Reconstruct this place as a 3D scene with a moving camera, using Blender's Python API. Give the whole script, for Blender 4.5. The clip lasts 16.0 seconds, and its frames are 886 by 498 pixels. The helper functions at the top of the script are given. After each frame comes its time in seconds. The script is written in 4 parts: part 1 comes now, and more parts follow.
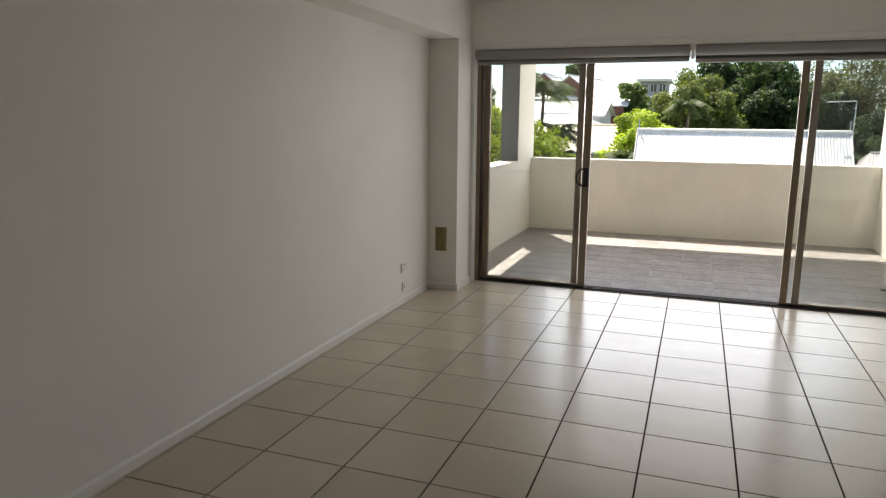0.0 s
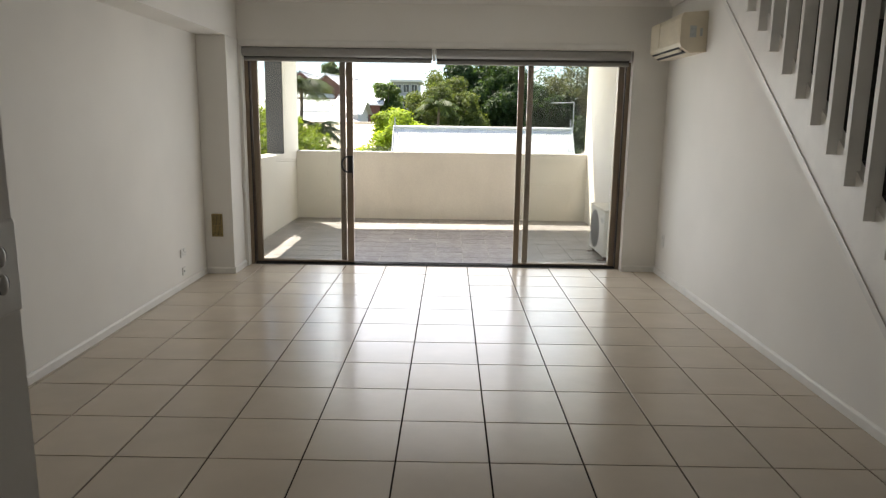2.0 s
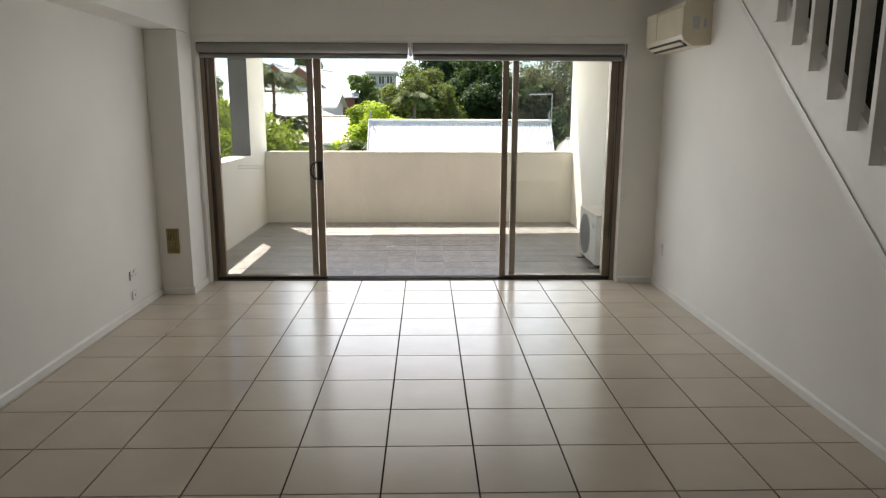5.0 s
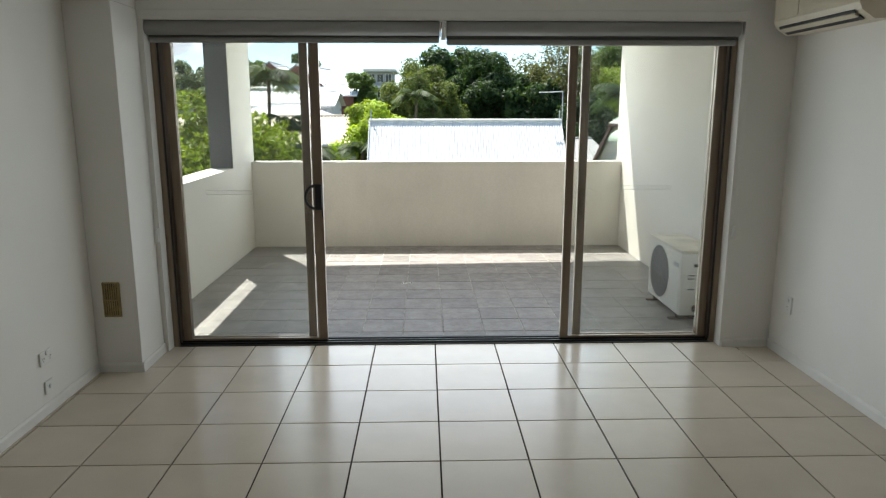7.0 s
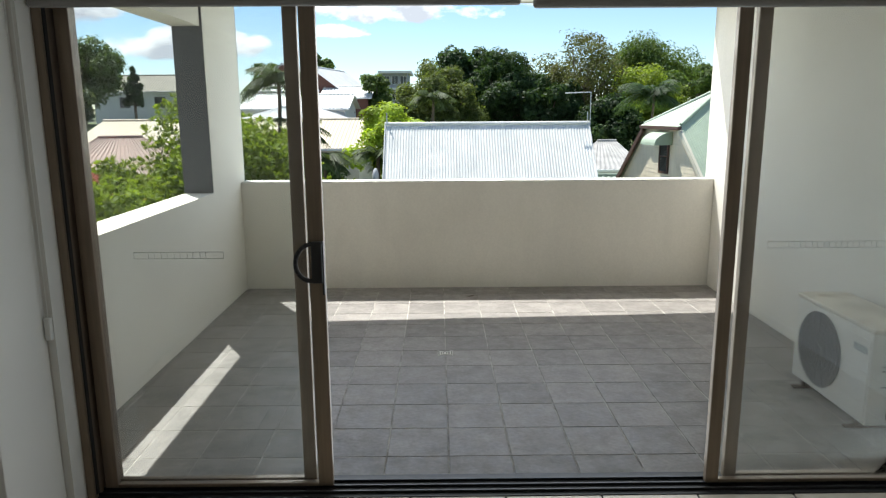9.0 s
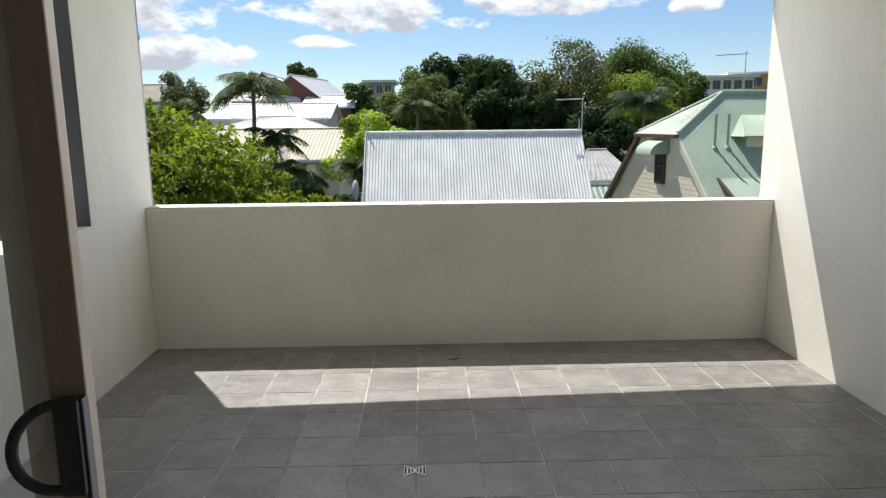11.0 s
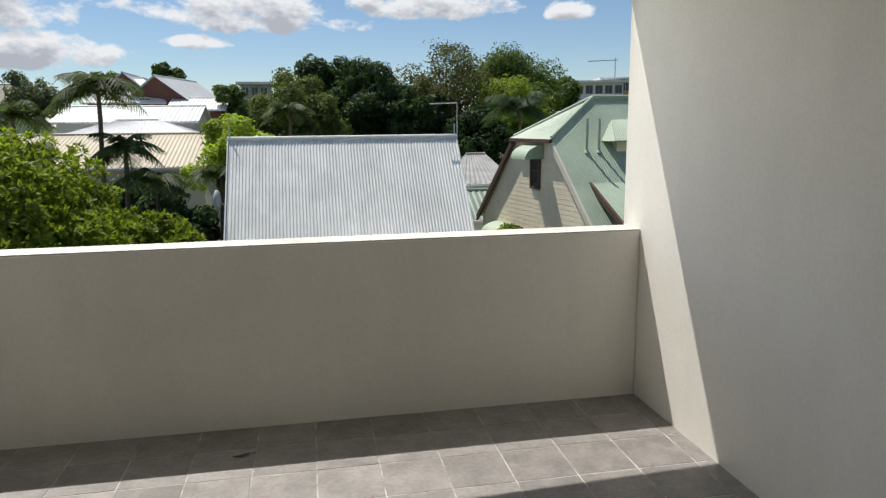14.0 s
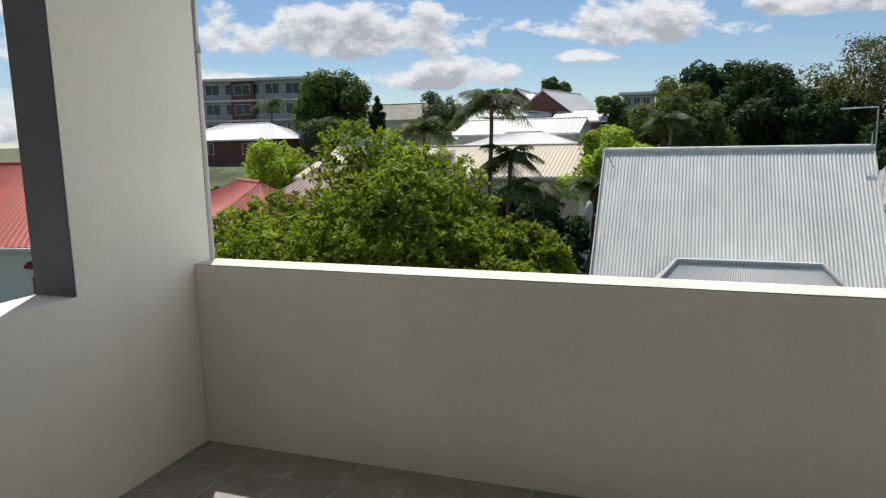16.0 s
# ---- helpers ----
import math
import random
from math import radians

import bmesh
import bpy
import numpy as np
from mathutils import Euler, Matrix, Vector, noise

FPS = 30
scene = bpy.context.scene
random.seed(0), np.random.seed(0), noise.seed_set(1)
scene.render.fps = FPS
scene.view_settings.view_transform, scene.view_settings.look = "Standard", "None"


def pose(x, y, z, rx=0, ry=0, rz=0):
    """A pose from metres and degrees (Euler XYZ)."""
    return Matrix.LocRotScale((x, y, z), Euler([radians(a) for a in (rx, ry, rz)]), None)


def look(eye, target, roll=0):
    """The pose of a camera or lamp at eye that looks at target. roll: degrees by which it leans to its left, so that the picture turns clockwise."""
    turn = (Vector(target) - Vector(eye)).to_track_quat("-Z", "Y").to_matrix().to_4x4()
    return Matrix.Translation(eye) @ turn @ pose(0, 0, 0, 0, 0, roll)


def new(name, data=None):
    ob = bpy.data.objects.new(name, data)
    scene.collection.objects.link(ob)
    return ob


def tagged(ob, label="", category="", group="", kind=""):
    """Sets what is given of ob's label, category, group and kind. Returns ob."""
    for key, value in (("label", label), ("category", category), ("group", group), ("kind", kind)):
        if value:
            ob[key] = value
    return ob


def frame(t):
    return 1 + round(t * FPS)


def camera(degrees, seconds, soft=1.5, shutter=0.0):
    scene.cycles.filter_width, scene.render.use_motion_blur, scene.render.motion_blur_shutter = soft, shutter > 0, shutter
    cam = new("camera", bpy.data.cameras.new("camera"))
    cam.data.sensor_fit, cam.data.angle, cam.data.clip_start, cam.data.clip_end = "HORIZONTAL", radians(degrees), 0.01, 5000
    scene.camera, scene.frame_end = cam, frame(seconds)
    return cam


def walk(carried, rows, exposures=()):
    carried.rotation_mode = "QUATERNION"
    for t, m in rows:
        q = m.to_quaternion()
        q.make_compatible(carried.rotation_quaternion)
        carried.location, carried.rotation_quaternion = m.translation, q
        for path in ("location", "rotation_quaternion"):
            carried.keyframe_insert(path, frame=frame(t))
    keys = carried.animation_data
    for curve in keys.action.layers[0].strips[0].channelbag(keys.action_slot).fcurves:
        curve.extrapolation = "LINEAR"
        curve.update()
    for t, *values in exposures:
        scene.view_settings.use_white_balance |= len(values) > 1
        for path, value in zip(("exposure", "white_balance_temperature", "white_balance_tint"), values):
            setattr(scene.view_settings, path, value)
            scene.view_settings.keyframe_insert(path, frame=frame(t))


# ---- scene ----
cam = camera(65.5, 16.0, 1.25)

PATH = [
    (0, (0.146, -6.119, 1.503), (-0.528, -4.274, 1.131), 0.5),
    (0.5, (0.195, -6.263, 1.505), (-0.33, -4.369, 1.132), 0.7),
    (1, (0.207, -6.445, 1.494), (-0.098, -4.504, 1.125), 0.7),
    (1.5, (0.212, -6.611, 1.482), (0.093, -4.649, 1.113), 0.7),
    (2, (0.213, -6.791, 1.445), (0.198, -4.825, 1.077), 0.8),
    (2.5, (0.2, -6.931, 1.456), (0.212, -4.966, 1.081), 0.7),
    (3, (0.164, -6.972, 1.456), (0.185, -5.009, 1.075), 0.6),
    (3.5, (0.189, -6.9, 1.489), (0.214, -4.938, 1.102), 0.5),
    (4, (0.215, -6.745, 1.516), (0.247, -4.784, 1.126), 0.4),
    (6.5, (0.026, -4.969, 1.547), (0.087, -3.009, 1.152), 0.0),
    (7, (-0.067, -4.502, 1.569), (-0.014, -2.543, 1.172), -0.0),
    (7.5, (-0.167, -4.082, 1.59), (-0.129, -2.122, 1.192), -0.1),
    (8, (-0.237, -3.642, 1.608), (-0.208, -1.683, 1.21), -0.2),
    (10.5, (-0.284, -1.372, 1.543), (-0.289, 0.593, 1.173), -0.5),
    (11, (-0.17, -1.059, 1.53), (-0.121, 0.907, 1.165), -0.6),
    (11.5, (-0.107, -0.775, 1.533), (0.084, 1.182, 1.168), -0.4),
    (12, (-0.008, -0.573, 1.524), (0.363, 1.358, 1.157), -0.5),
    (12.5, (0.129, -0.376, 1.508), (0.637, 1.523, 1.142), -0.4),
    (13, (0.205, -0.217, 1.517), (0.767, 1.667, 1.152), -0.4),
    (13.5, (0.309, -0.068, 1.546), (0.831, 1.828, 1.18), -0.5),
    (14, (0.406, 0.02, 1.586), (0.775, 1.952, 1.226), -0.6),
    (14.5, (0.491, 0.113, 1.611), (0.562, 2.08, 1.258), -0.9),
    (15, (0.447, 0.257, 1.6), (0.184, 2.21, 1.257), -1.0),
    (15.5, (0.399, 0.449, 1.604), (-0.107, 2.355, 1.271), -1.1),
    (16, (0.42, 0.694, 1.607), (-0.245, 2.553, 1.292), -1.2),
]

# ---- exposure of the walk ----
EXPOSURES = [(0.0, 1.55, 6900, 13), (1.5, 1.65, 6900, 13), (2.5, 1.85, 6900, 13), (4.2, 1.75, 6900, 13), (6.5, 1.42, 6450, 8), (8.0, 1.25, 6250, 4), (10.3, 0.62, 6200, 9), (11.0, 0.54, 6250, 9), (12.0, 0.38, 6300, 9), (16.0, 0.12, 6350, 9)]
walk(cam, [(t, look(eye, target, roll)) for t, eye, target, roll in PATH], EXPOSURES)

# ---- world and sun ----
SUN_WAY = Vector((-0.30, 0.47, 1.0)).normalized()      # towards the sun
SUN_ELEV = math.asin(SUN_WAY.z)
world = bpy.data.worlds.new("sky")
scene.world = world
world.use_nodes = True


# azimuth, height, half width and half height of the heaps, in radians
CLOUDS = [(-0.47, 0.142, 0.20, 0.050), (-0.06, 0.142, 0.165, 0.040), (-0.335, 0.085, 0.12, 0.028), (-0.145, 0.106, 0.048, 0.013),
          (0.165, 0.155, 0.14, 0.030), (0.372, 0.145, 0.036, 0.018), (-0.60, 0.075, 0.11, 0.022)]


def sky_nodes(tree):
    n, l = tree.nodes, tree.links
    n.clear()
    out = n.new("ShaderNodeOutputWorld")
    bg = n.new("ShaderNodeBackground")
    sky = n.new("ShaderNodeTexSky")
    sky.sky_type = "NISHITA"
    sky.sun_disc = False
    sky.sun_elevation = SUN_ELEV
    sky.sun_rotation = math.atan2(SUN_WAY.x, SUN_WAY.y)
    sky.air_density, sky.dust_density, sky.ozone_density = 0.92, 0.0, 3.0
    co = n.new("ShaderNodeTexCoord")
    sep = n.new("ShaderNodeSeparateXYZ")
    l.new(co.outputs["Generated"], sep.inputs[0])

    def op(kind, a, b=None, clamp=False):
        m = n.new("ShaderNodeMath")
        m.operation, m.use_clamp = kind, clamp
        for i, v in enumerate((a, b)):
            if v is None:
                continue
            if isinstance(v, (int, float)):
                m.inputs[i].default_value = v
            else:
                l.new(v, m.inputs[i])
        return m.outputs[0]

    # cumulus by azimuth and height: a few flat-based heaps over the roofs, scattered ones elsewhere
    az = op("ARCTAN2", sep.outputs[0], sep.outputs[1])
    el = op("ARCSINE", sep.outputs[2])

    def puff(scale, detail, rise, rough=0.55):
        v = n.new("ShaderNodeCombineXYZ")
        l.new(az, v.inputs[0])
        l.new(op("MULTIPLY", op("ADD", el, rise), 1.7), v.inputs[1])
        v.inputs[2].default_value = 4.3
        t = n.new("ShaderNodeTexNoise")
        t.inputs["Scale"].default_value = scale
        t.inputs["Detail"].default_value = detail
        t.inputs["Roughness"].default_value = rough
        l.new(v.outputs[0], t.inputs["Vector"])
        return op("SUBTRACT", t.outputs["Fac"], 0.5)

    def heaps(rise):
        """Cloud thickness; above 0 there is cloud."""
        up = op("ADD", el, rise)
        total = None
        for a, e, w, h in CLOUDS:
            dx = op("DIVIDE", op("SUBTRACT", az, a), w)
            dy = op("SUBTRACT", up, e)
            dy = op("MAXIMUM", op("DIVIDE", dy, h), op("DIVIDE", dy, -0.55 * h))
            one = op("SUBTRACT", 1.0, op("ADD", op("MULTIPLY", dx, dx), op("MULTIPLY", dy, dy)))
            total = one if total is None else op("MAXIMUM", total, one)
        # scattered heaps to the sides of the view and above it
        side = op("MULTIPLY", op("SUBTRACT", op("ABSOLUTE", az), 0.62), 4.0, True)
        over = op("MULTIPLY", op("SUBTRACT", el, 0.24), 8.0, True)
        far = op("SUBTRACT", op("MULTIPLY", puff(2.4, 5.0, rise), 7.0), 0.35)
        far = op("ADD", op("MULTIPLY", op("SUBTRACT", op("MAXIMUM", side, over), 1.0), 3.0), far)
        total = op("MAXIMUM", op("MAXIMUM", total, -2.5), far)
        return op("ADD", total, op("MULTIPLY", puff(13.0, 9.0, rise, 0.6), 4.6))

    ramp = n.new("ShaderNodeValToRGB")
    ramp.color_ramp.elements[0].position, ramp.color_ramp.elements[1].position = 0.05, 0.55
    l.new(heaps(0.0), ramp.inputs[0])
    core = n.new("ShaderNodeValToRGB")
    core.color_ramp.elements[0].position, core.color_ramp.elements[1].position = 0.25, 1.0
    core.color_ramp.elements[0].color = (9.2, 9.2, 9.3, 1)
    core.color_ramp.elements[1].color = (4.9, 5.1, 5.6, 1)
    l.new(heaps(0.013), core.inputs[0])
    mix = n.new("ShaderNodeMix")
    mix.data_type = "RGBA"
    l.new(op("MULTIPLY", ramp.outputs[0], op("GREATER_THAN", sep.outputs[2], 0.0)), mix.inputs["Factor"])
    l.new(sky.outputs[0], mix.inputs["A"])
    l.new(core.outputs[0], mix.inputs["B"])
    l.new(mix.outputs["Result"], bg.inputs[0])
    bg.inputs[1].default_value = 0.082
    l.new(bg.outputs[0], out.inputs[0])


sky_nodes(world.node_tree)
sun_data = bpy.data.lights.new("sun", "SUN")
sun_data.energy, sun_data.angle, sun_data.color = 5.0, radians(0.5), (1.0, 0.95, 0.87)
sun = new("sun", sun_data)
sun.matrix_world = look(SUN_WAY * 60, (0, 0, 0))

# daylight that enters through the wide door opening
port_data = bpy.data.lights.new("sky_opening", "AREA")
port_data.shape, port_data.size, port_data.size_y = "RECTANGLE", 3.0, 1.95
port_data.energy, port_data.color = 11.5, (0.89, 0.95, 1.0)
port = new("sky_opening", port_data)
port.matrix_world = look((0.40, 0.17, 1.02), (0.40, -3.0, 1.02))

# skylight in the balcony's front opening, above the parapet
front_data = bpy.data.lights.new("sky_front", "AREA")
front_data.shape, front_data.size, front_data.size_y = "RECTANGLE", 4.2, 1.5
front_data.energy, front_data.color = 16.5, (1.0, 0.98, 0.96)
front = new("sky_front", front_data)
front.matrix_world = look((0.09, 4.0, 1.76), (0.09, 0.0, 1.5))

# ---- materials ----


class Mat:
    """A node material with short ways to add grain, stains and relief."""

    def __init__(self, name, color, rough=0.6, metal=0.0, spec=0.5):
        self.m = bpy.data.materials.new(name)
        self.m.use_nodes = True
        self.n, self.l = self.m.node_tree.nodes, self.m.node_tree.links
        self.b = self.n["Principled BSDF"]
        self.b.inputs["Roughness"].default_value = rough
        self.b.inputs["Metallic"].default_value = metal
        self.b.inputs["Specular IOR Level"].default_value = spec
        self.rough = rough
        c = self.n.new("ShaderNodeRGB")
        c.outputs[0].default_value = (*color, 1)
        self.col = c.outputs[0]
        self.co = self.n.new("ShaderNodeTexCoord").outputs["Object"]
        self.hgt = None
        self.done()

    def done(self):
        self.l.new(self.col, self.b.inputs["Base Color"])

    def shift(self):
        """Moves the pattern by a different way on each object."""
        i = self.n.new("ShaderNodeObjectInfo")
        m = self.n.new("ShaderNodeVectorMath")
        m.operation = "MULTIPLY_ADD"
        self.l.new(i.outputs["Random"], m.inputs[0])
        m.inputs[1].default_value = (37.0, 53.0, 71.0)
        self.l.new(self.co, m.inputs[2])
        self.co = m.outputs[0]
        return self

    def tex(self, scale, detail=4.0, stretch=(1, 1, 1)):
        mp = self.n.new("ShaderNodeMapping")
        mp.inputs["Scale"].default_value = stretch
        self.l.new(self.co, mp.inputs[0])
        t = self.n.new("ShaderNodeTexNoise")
        t.inputs["Scale"].default_value, t.inputs["Detail"].default_value = scale, detail
        self.l.new(mp.outputs[0], t.inputs["Vector"])
        return t.outputs["Fac"]

    def span(self, fac, lo, hi, a=0.35, b=0.65):
        r = self.n.new("ShaderNodeMapRange")
        r.inputs["From Min"].default_value, r.inputs["From Max"].default_value = a, b
        r.inputs["To Min"].default_value, r.inputs["To Max"].default_value = lo, hi
        self.l.new(fac, r.inputs["Value"])
        return r.outputs[0]

    def vary(self, scale, lo, hi, stretch=(1, 1, 1), detail=4.0):
        """Multiplies the colour by noise between lo and hi."""
        return self.times(self.span(self.tex(scale, detail, stretch), lo, hi))

    def times(self, value):
        m = self.n.new("ShaderNodeMix")
        m.data_type, m.blend_type = "RGBA", "MULTIPLY"
        m.inputs["Factor"].default_value = 1.0
        self.l.new(self.col, m.inputs["A"])
        self.l.new(value, m.inputs["B"])
        self.col = m.outputs["Result"]
        self.done()
        return self

    def blot(self, scale, color, a=0.55, b=0.7, amount=1.0, stretch=(1, 1, 1)):
        m = self.n.new("ShaderNodeMix")
        m.data_type = "RGBA"
        self.l.new(self.span(self.tex(scale, 6.0, stretch), 0.0, amount, a, b), m.inputs["Factor"])
        self.l.new(self.col, m.inputs["A"])
        m.inputs["B"].default_value = (*color, 1)
        self.col = m.outputs["Result"]
        self.done()
        return self

    def each(self, lo, hi):
        """A different shade for each object."""
        i = self.n.new("ShaderNodeObjectInfo")
        return self.times(self.span(i.outputs["Random"], lo, hi, 0.0, 1.0))

    def gloss(self, scale, lo, hi, stretch=(1, 1, 1)):
        self.l.new(self.span(self.tex(scale, 4.0, stretch), lo, hi), self.b.inputs["Roughness"])
        return self

    def relief(self, scale, strength, dist=0.01, stretch=(1, 1, 1), detail=5.0):
        bp = self.n.new("ShaderNodeBump")
        bp.inputs["Strength"].default_value, bp.inputs["Distance"].default_value = strength, dist
        self.l.new(self.tex(scale, detail, stretch), bp.inputs["Height"])
        if self.hgt:
            self.l.new(self.hgt, bp.inputs["Normal"])
        self.hgt = bp.outputs[0]
        self.l.new(self.hgt, self.b.inputs["Normal"])
        return self


wall_paint = Mat("white_wall_paint", (0.80, 0.775, 0.725), 0.75).vary(0.9, 0.95, 1.03).relief(180, 0.10, 0.002).relief(2.0, 0.12, 0.01).m
ceiling_paint = Mat("ceiling_paint", (0.84, 0.825, 0.79), 0.85).vary(1.2, 0.96, 1.02).relief(150, 0.08, 0.002).m
trim_paint = Mat("satin_trim_paint", (0.78, 0.76, 0.715), 0.5).vary(6, 0.95, 1.02).relief(30, 0.04, 0.004).m
stair_trim = Mat("pale_trim_paint", (0.72, 0.70, 0.66), 0.45).vary(6, 0.92, 1.05).m
tile_mat = Mat("cream_floor_tile", (0.57, 0.495, 0.40), 0.24, 0.0, 0.30).shift().vary(4, 0.96, 1.03).each(0.95, 1.04).gloss(3, 0.20, 0.24).relief(5, 0.02, 0.004).m
grout_mat = Mat("brown_grout", (0.045, 0.034, 0.026), 0.95, 0.0, 0.1).vary(40, 0.7, 1.2).m
render_paint = Mat("cream_render", (0.80, 0.765, 0.69), 0.85).vary(0.8, 0.92, 1.03).vary(5, 0.98, 1.01, (1, 1, 0.12)).blot(1.7, (0.60, 0.57, 0.51), 0.60, 0.78, 0.35, (1, 1, 0.5)).vary(60, 0.97, 1.02).blot(3.0, (0.68, 0.64, 0.57), 0.60, 0.8, 0.4, (1, 1, 0.4)).relief(220, 0.12, 0.003).relief(3, 0.1, 0.01).m
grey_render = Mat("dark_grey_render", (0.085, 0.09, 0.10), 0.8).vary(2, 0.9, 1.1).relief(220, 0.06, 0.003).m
paver_mat = Mat("slate_grey_paver", (0.215, 0.197, 0.185), 0.5, 0.0, 0.6).shift().each(0.87, 1.14).vary(6, 0.85, 1.15).vary(45, 0.9, 1.1).blot(9, (0.29, 0.27, 0.25), 0.55, 0.75, 0.5).gloss(14, 0.38, 0.55).relief(40, 0.25, 0.006).relief(7, 0.2, 0.01).m
paver_grout = Mat("pale_grout", (0.42, 0.40, 0.37), 0.95).vary(9, 0.6, 1.15).vary(60, 0.85, 1.1).m
bronze = Mat("bronze_anodised_aluminium", (0.25, 0.19, 0.135), 0.42, 0.35).vary(3, 0.9, 1.08, (20, 20, 1)).gloss(8, 0.3, 0.48).m
black_plastic = Mat("black_plastic", (0.015, 0.014, 0.014), 0.4).vary(30, 0.8, 1.3).m
blind_cloth = Mat("grey_blind_cloth", (0.33, 0.32, 0.30), 0.9).vary(300, 0.9, 1.08).relief(500, 0.3, 0.001).m
# same cloth in a darker colour: shade below the roll, painted in
blind_shade = Mat("shaded_blind_cloth", (0.16, 0.155, 0.15), 0.9).vary(300, 0.9, 1.08).m
white_plastic = Mat("white_plastic", (0.78, 0.77, 0.73), 0.38).vary(8, 0.96, 1.02).m
aged_plastic = Mat("aged_cream_plastic", (0.62, 0.55, 0.42), 0.42).vary(5, 0.93, 1.04).m
unit_paint = Mat("white_enamel", (0.76, 0.74, 0.68), 0.4).vary(4, 0.92, 1.03).blot(14, (0.5, 0.43, 0.33), 0.62, 0.78, 0.35).m
dark_gap = Mat("dark_recess", (0.02, 0.02, 0.02), 0.7).vary(20, 0.8, 1.2).m
fin_metal = Mat("fin_metal", (0.22, 0.22, 0.24), 0.45, 0.6).vary(60, 0.8, 1.2).m
rust_mat = Mat("rusty_steel", (0.09, 0.06, 0.05), 0.8).vary(30, 0.6, 1.3).m
brass = Mat("brass_vent", (0.36, 0.28, 0.13), 0.42, 0.7).vary(30, 0.8, 1.1).m
tread_mat = Mat("dark_carpet", (0.06, 0.055, 0.05), 0.95).vary(60, 0.7, 1.3).m
steel = Mat("galvanised_steel", (0.45, 0.46, 0.47), 0.42, 0.8).vary(12, 0.85, 1.08).m


def glass_mat():
    m = bpy.data.materials.new("clear_glass")
    m.use_nodes = True
    n, l = m.node_tree.nodes, m.node_tree.links
    n.clear()
    out = n.new("ShaderNodeOutputMaterial")
    mix = n.new("ShaderNodeMixShader")
    tr = n.new("ShaderNodeBsdfTransparent")
    tr.inputs[0].default_value = (0.965, 0.975, 0.97, 1)
    gl = n.new("ShaderNodeBsdfGlossy")
    gl.inputs["Roughness"].default_value = 0.01
    fr = n.new("ShaderNodeFresnel")
    fr.inputs[0].default_value = 1.5
    l.new(fr.outputs[0], mix.inputs[0])
    l.new(tr.outputs[0], mix.inputs[1])
    l.new(gl.outputs[0], mix.inputs[2])
    l.new(mix.outputs[0], out.inputs[0])
    return m


glass = glass_mat()

# ---- mesh helpers ----


def mesh_ob(name, bm, mat, parent=None, smooth=False):
    me = bpy.data.meshes.new(name)
    bm.normal_update()
    bm.to_mesh(me)
    bm.free()
    for m in (mat if isinstance(mat, (list, tuple)) else (mat,)):
        me.materials.append(m)
    if smooth:
        me.polygons.foreach_set("use_smooth", [True] * len(me.polygons))
    ob = new(name, me)
    ob.parent = parent
    return ob


def add_box(bm, lo, hi, slot=0, bevel=0.0):
    """A box between two corners, with softened edges if wanted."""
    c = [(a + b) / 2 for a, b in zip(lo, hi)]
    s = [abs(b - a) for a, b in zip(lo, hi)]
    r = bmesh.ops.create_cube(bm, size=1.0, matrix=Matrix.Translation(c) @ Matrix.Diagonal((*s, 1)))
    faces = {f for v in r["verts"] for f in v.link_faces}
    for f in faces:
        f.material_index = slot
    if bevel > 0:
        edges = list({e for v in r["verts"] for e in v.link_edges})
        bmesh.ops.bevel(bm, geom=edges, offset=bevel, segments=2, affect="EDGES", profile=0.5)
    return bm


def box_ob(name, lo, hi, mat, parent=None, bevel=0.0):
    return mesh_ob(name, add_box(bmesh.new(), lo, hi, 0, bevel), mat, parent)


def add_prism(bm, points, a, b, axis="x", slot=0):
    """An outline pushed from a to b along an axis."""
    def put(p, v):
        return {"x": (v, p[0], p[1]), "y": (p[0], v, p[1]), "z": (p[0], p[1], v)}[axis]
    va = [bm.verts.new(put(p, a)) for p in points]
    vb = [bm.verts.new(put(p, b)) for p in points]
    k = len(points)
    fs = [bm.faces.new(va), bm.faces.new(vb[::-1])]
    fs += [bm.faces.new((va[i], vb[i], vb[(i + 1) % k], va[(i + 1) % k])) for i in range(k)]
    for f in fs:
        f.material_index = slot
    bmesh.ops.recalc_face_normals(bm, faces=fs)
    return bm


def prism_ob(name, points, a, b, axis, mat, parent=None):
    return mesh_ob(name, add_prism(bmesh.new(), points, a, b, axis), mat, parent)


def add_rod(bm, p, q, r0, r1=None, seg=8, slot=0):
    """A round rod from p to q, tapering from r0 to r1."""
    p, q = Vector(p), Vector(q)
    r1 = r0 if r1 is None else r1
    m = Matrix.Translation((p + q) / 2) @ (q - p).to_track_quat("Z", "Y").to_matrix().to_4x4()
    r = bmesh.ops.create_cone(bm, cap_ends=True, segments=seg, radius1=r0, radius2=r1, depth=(q - p).length, matrix=m)
    for f in {f for v in r["verts"] for f in v.link_faces}:
        f.material_index = slot
    return bm


def holder(name, x=0, y=0, z=0, rz=0):
    e = new(name)
    e.empty_display_size = 0.2
    e.matrix_world = pose(x, y, z, 0, 0, rz)
    return e


def setting(ob, label, category):
    return tagged(ob, label, category, "", "structure")


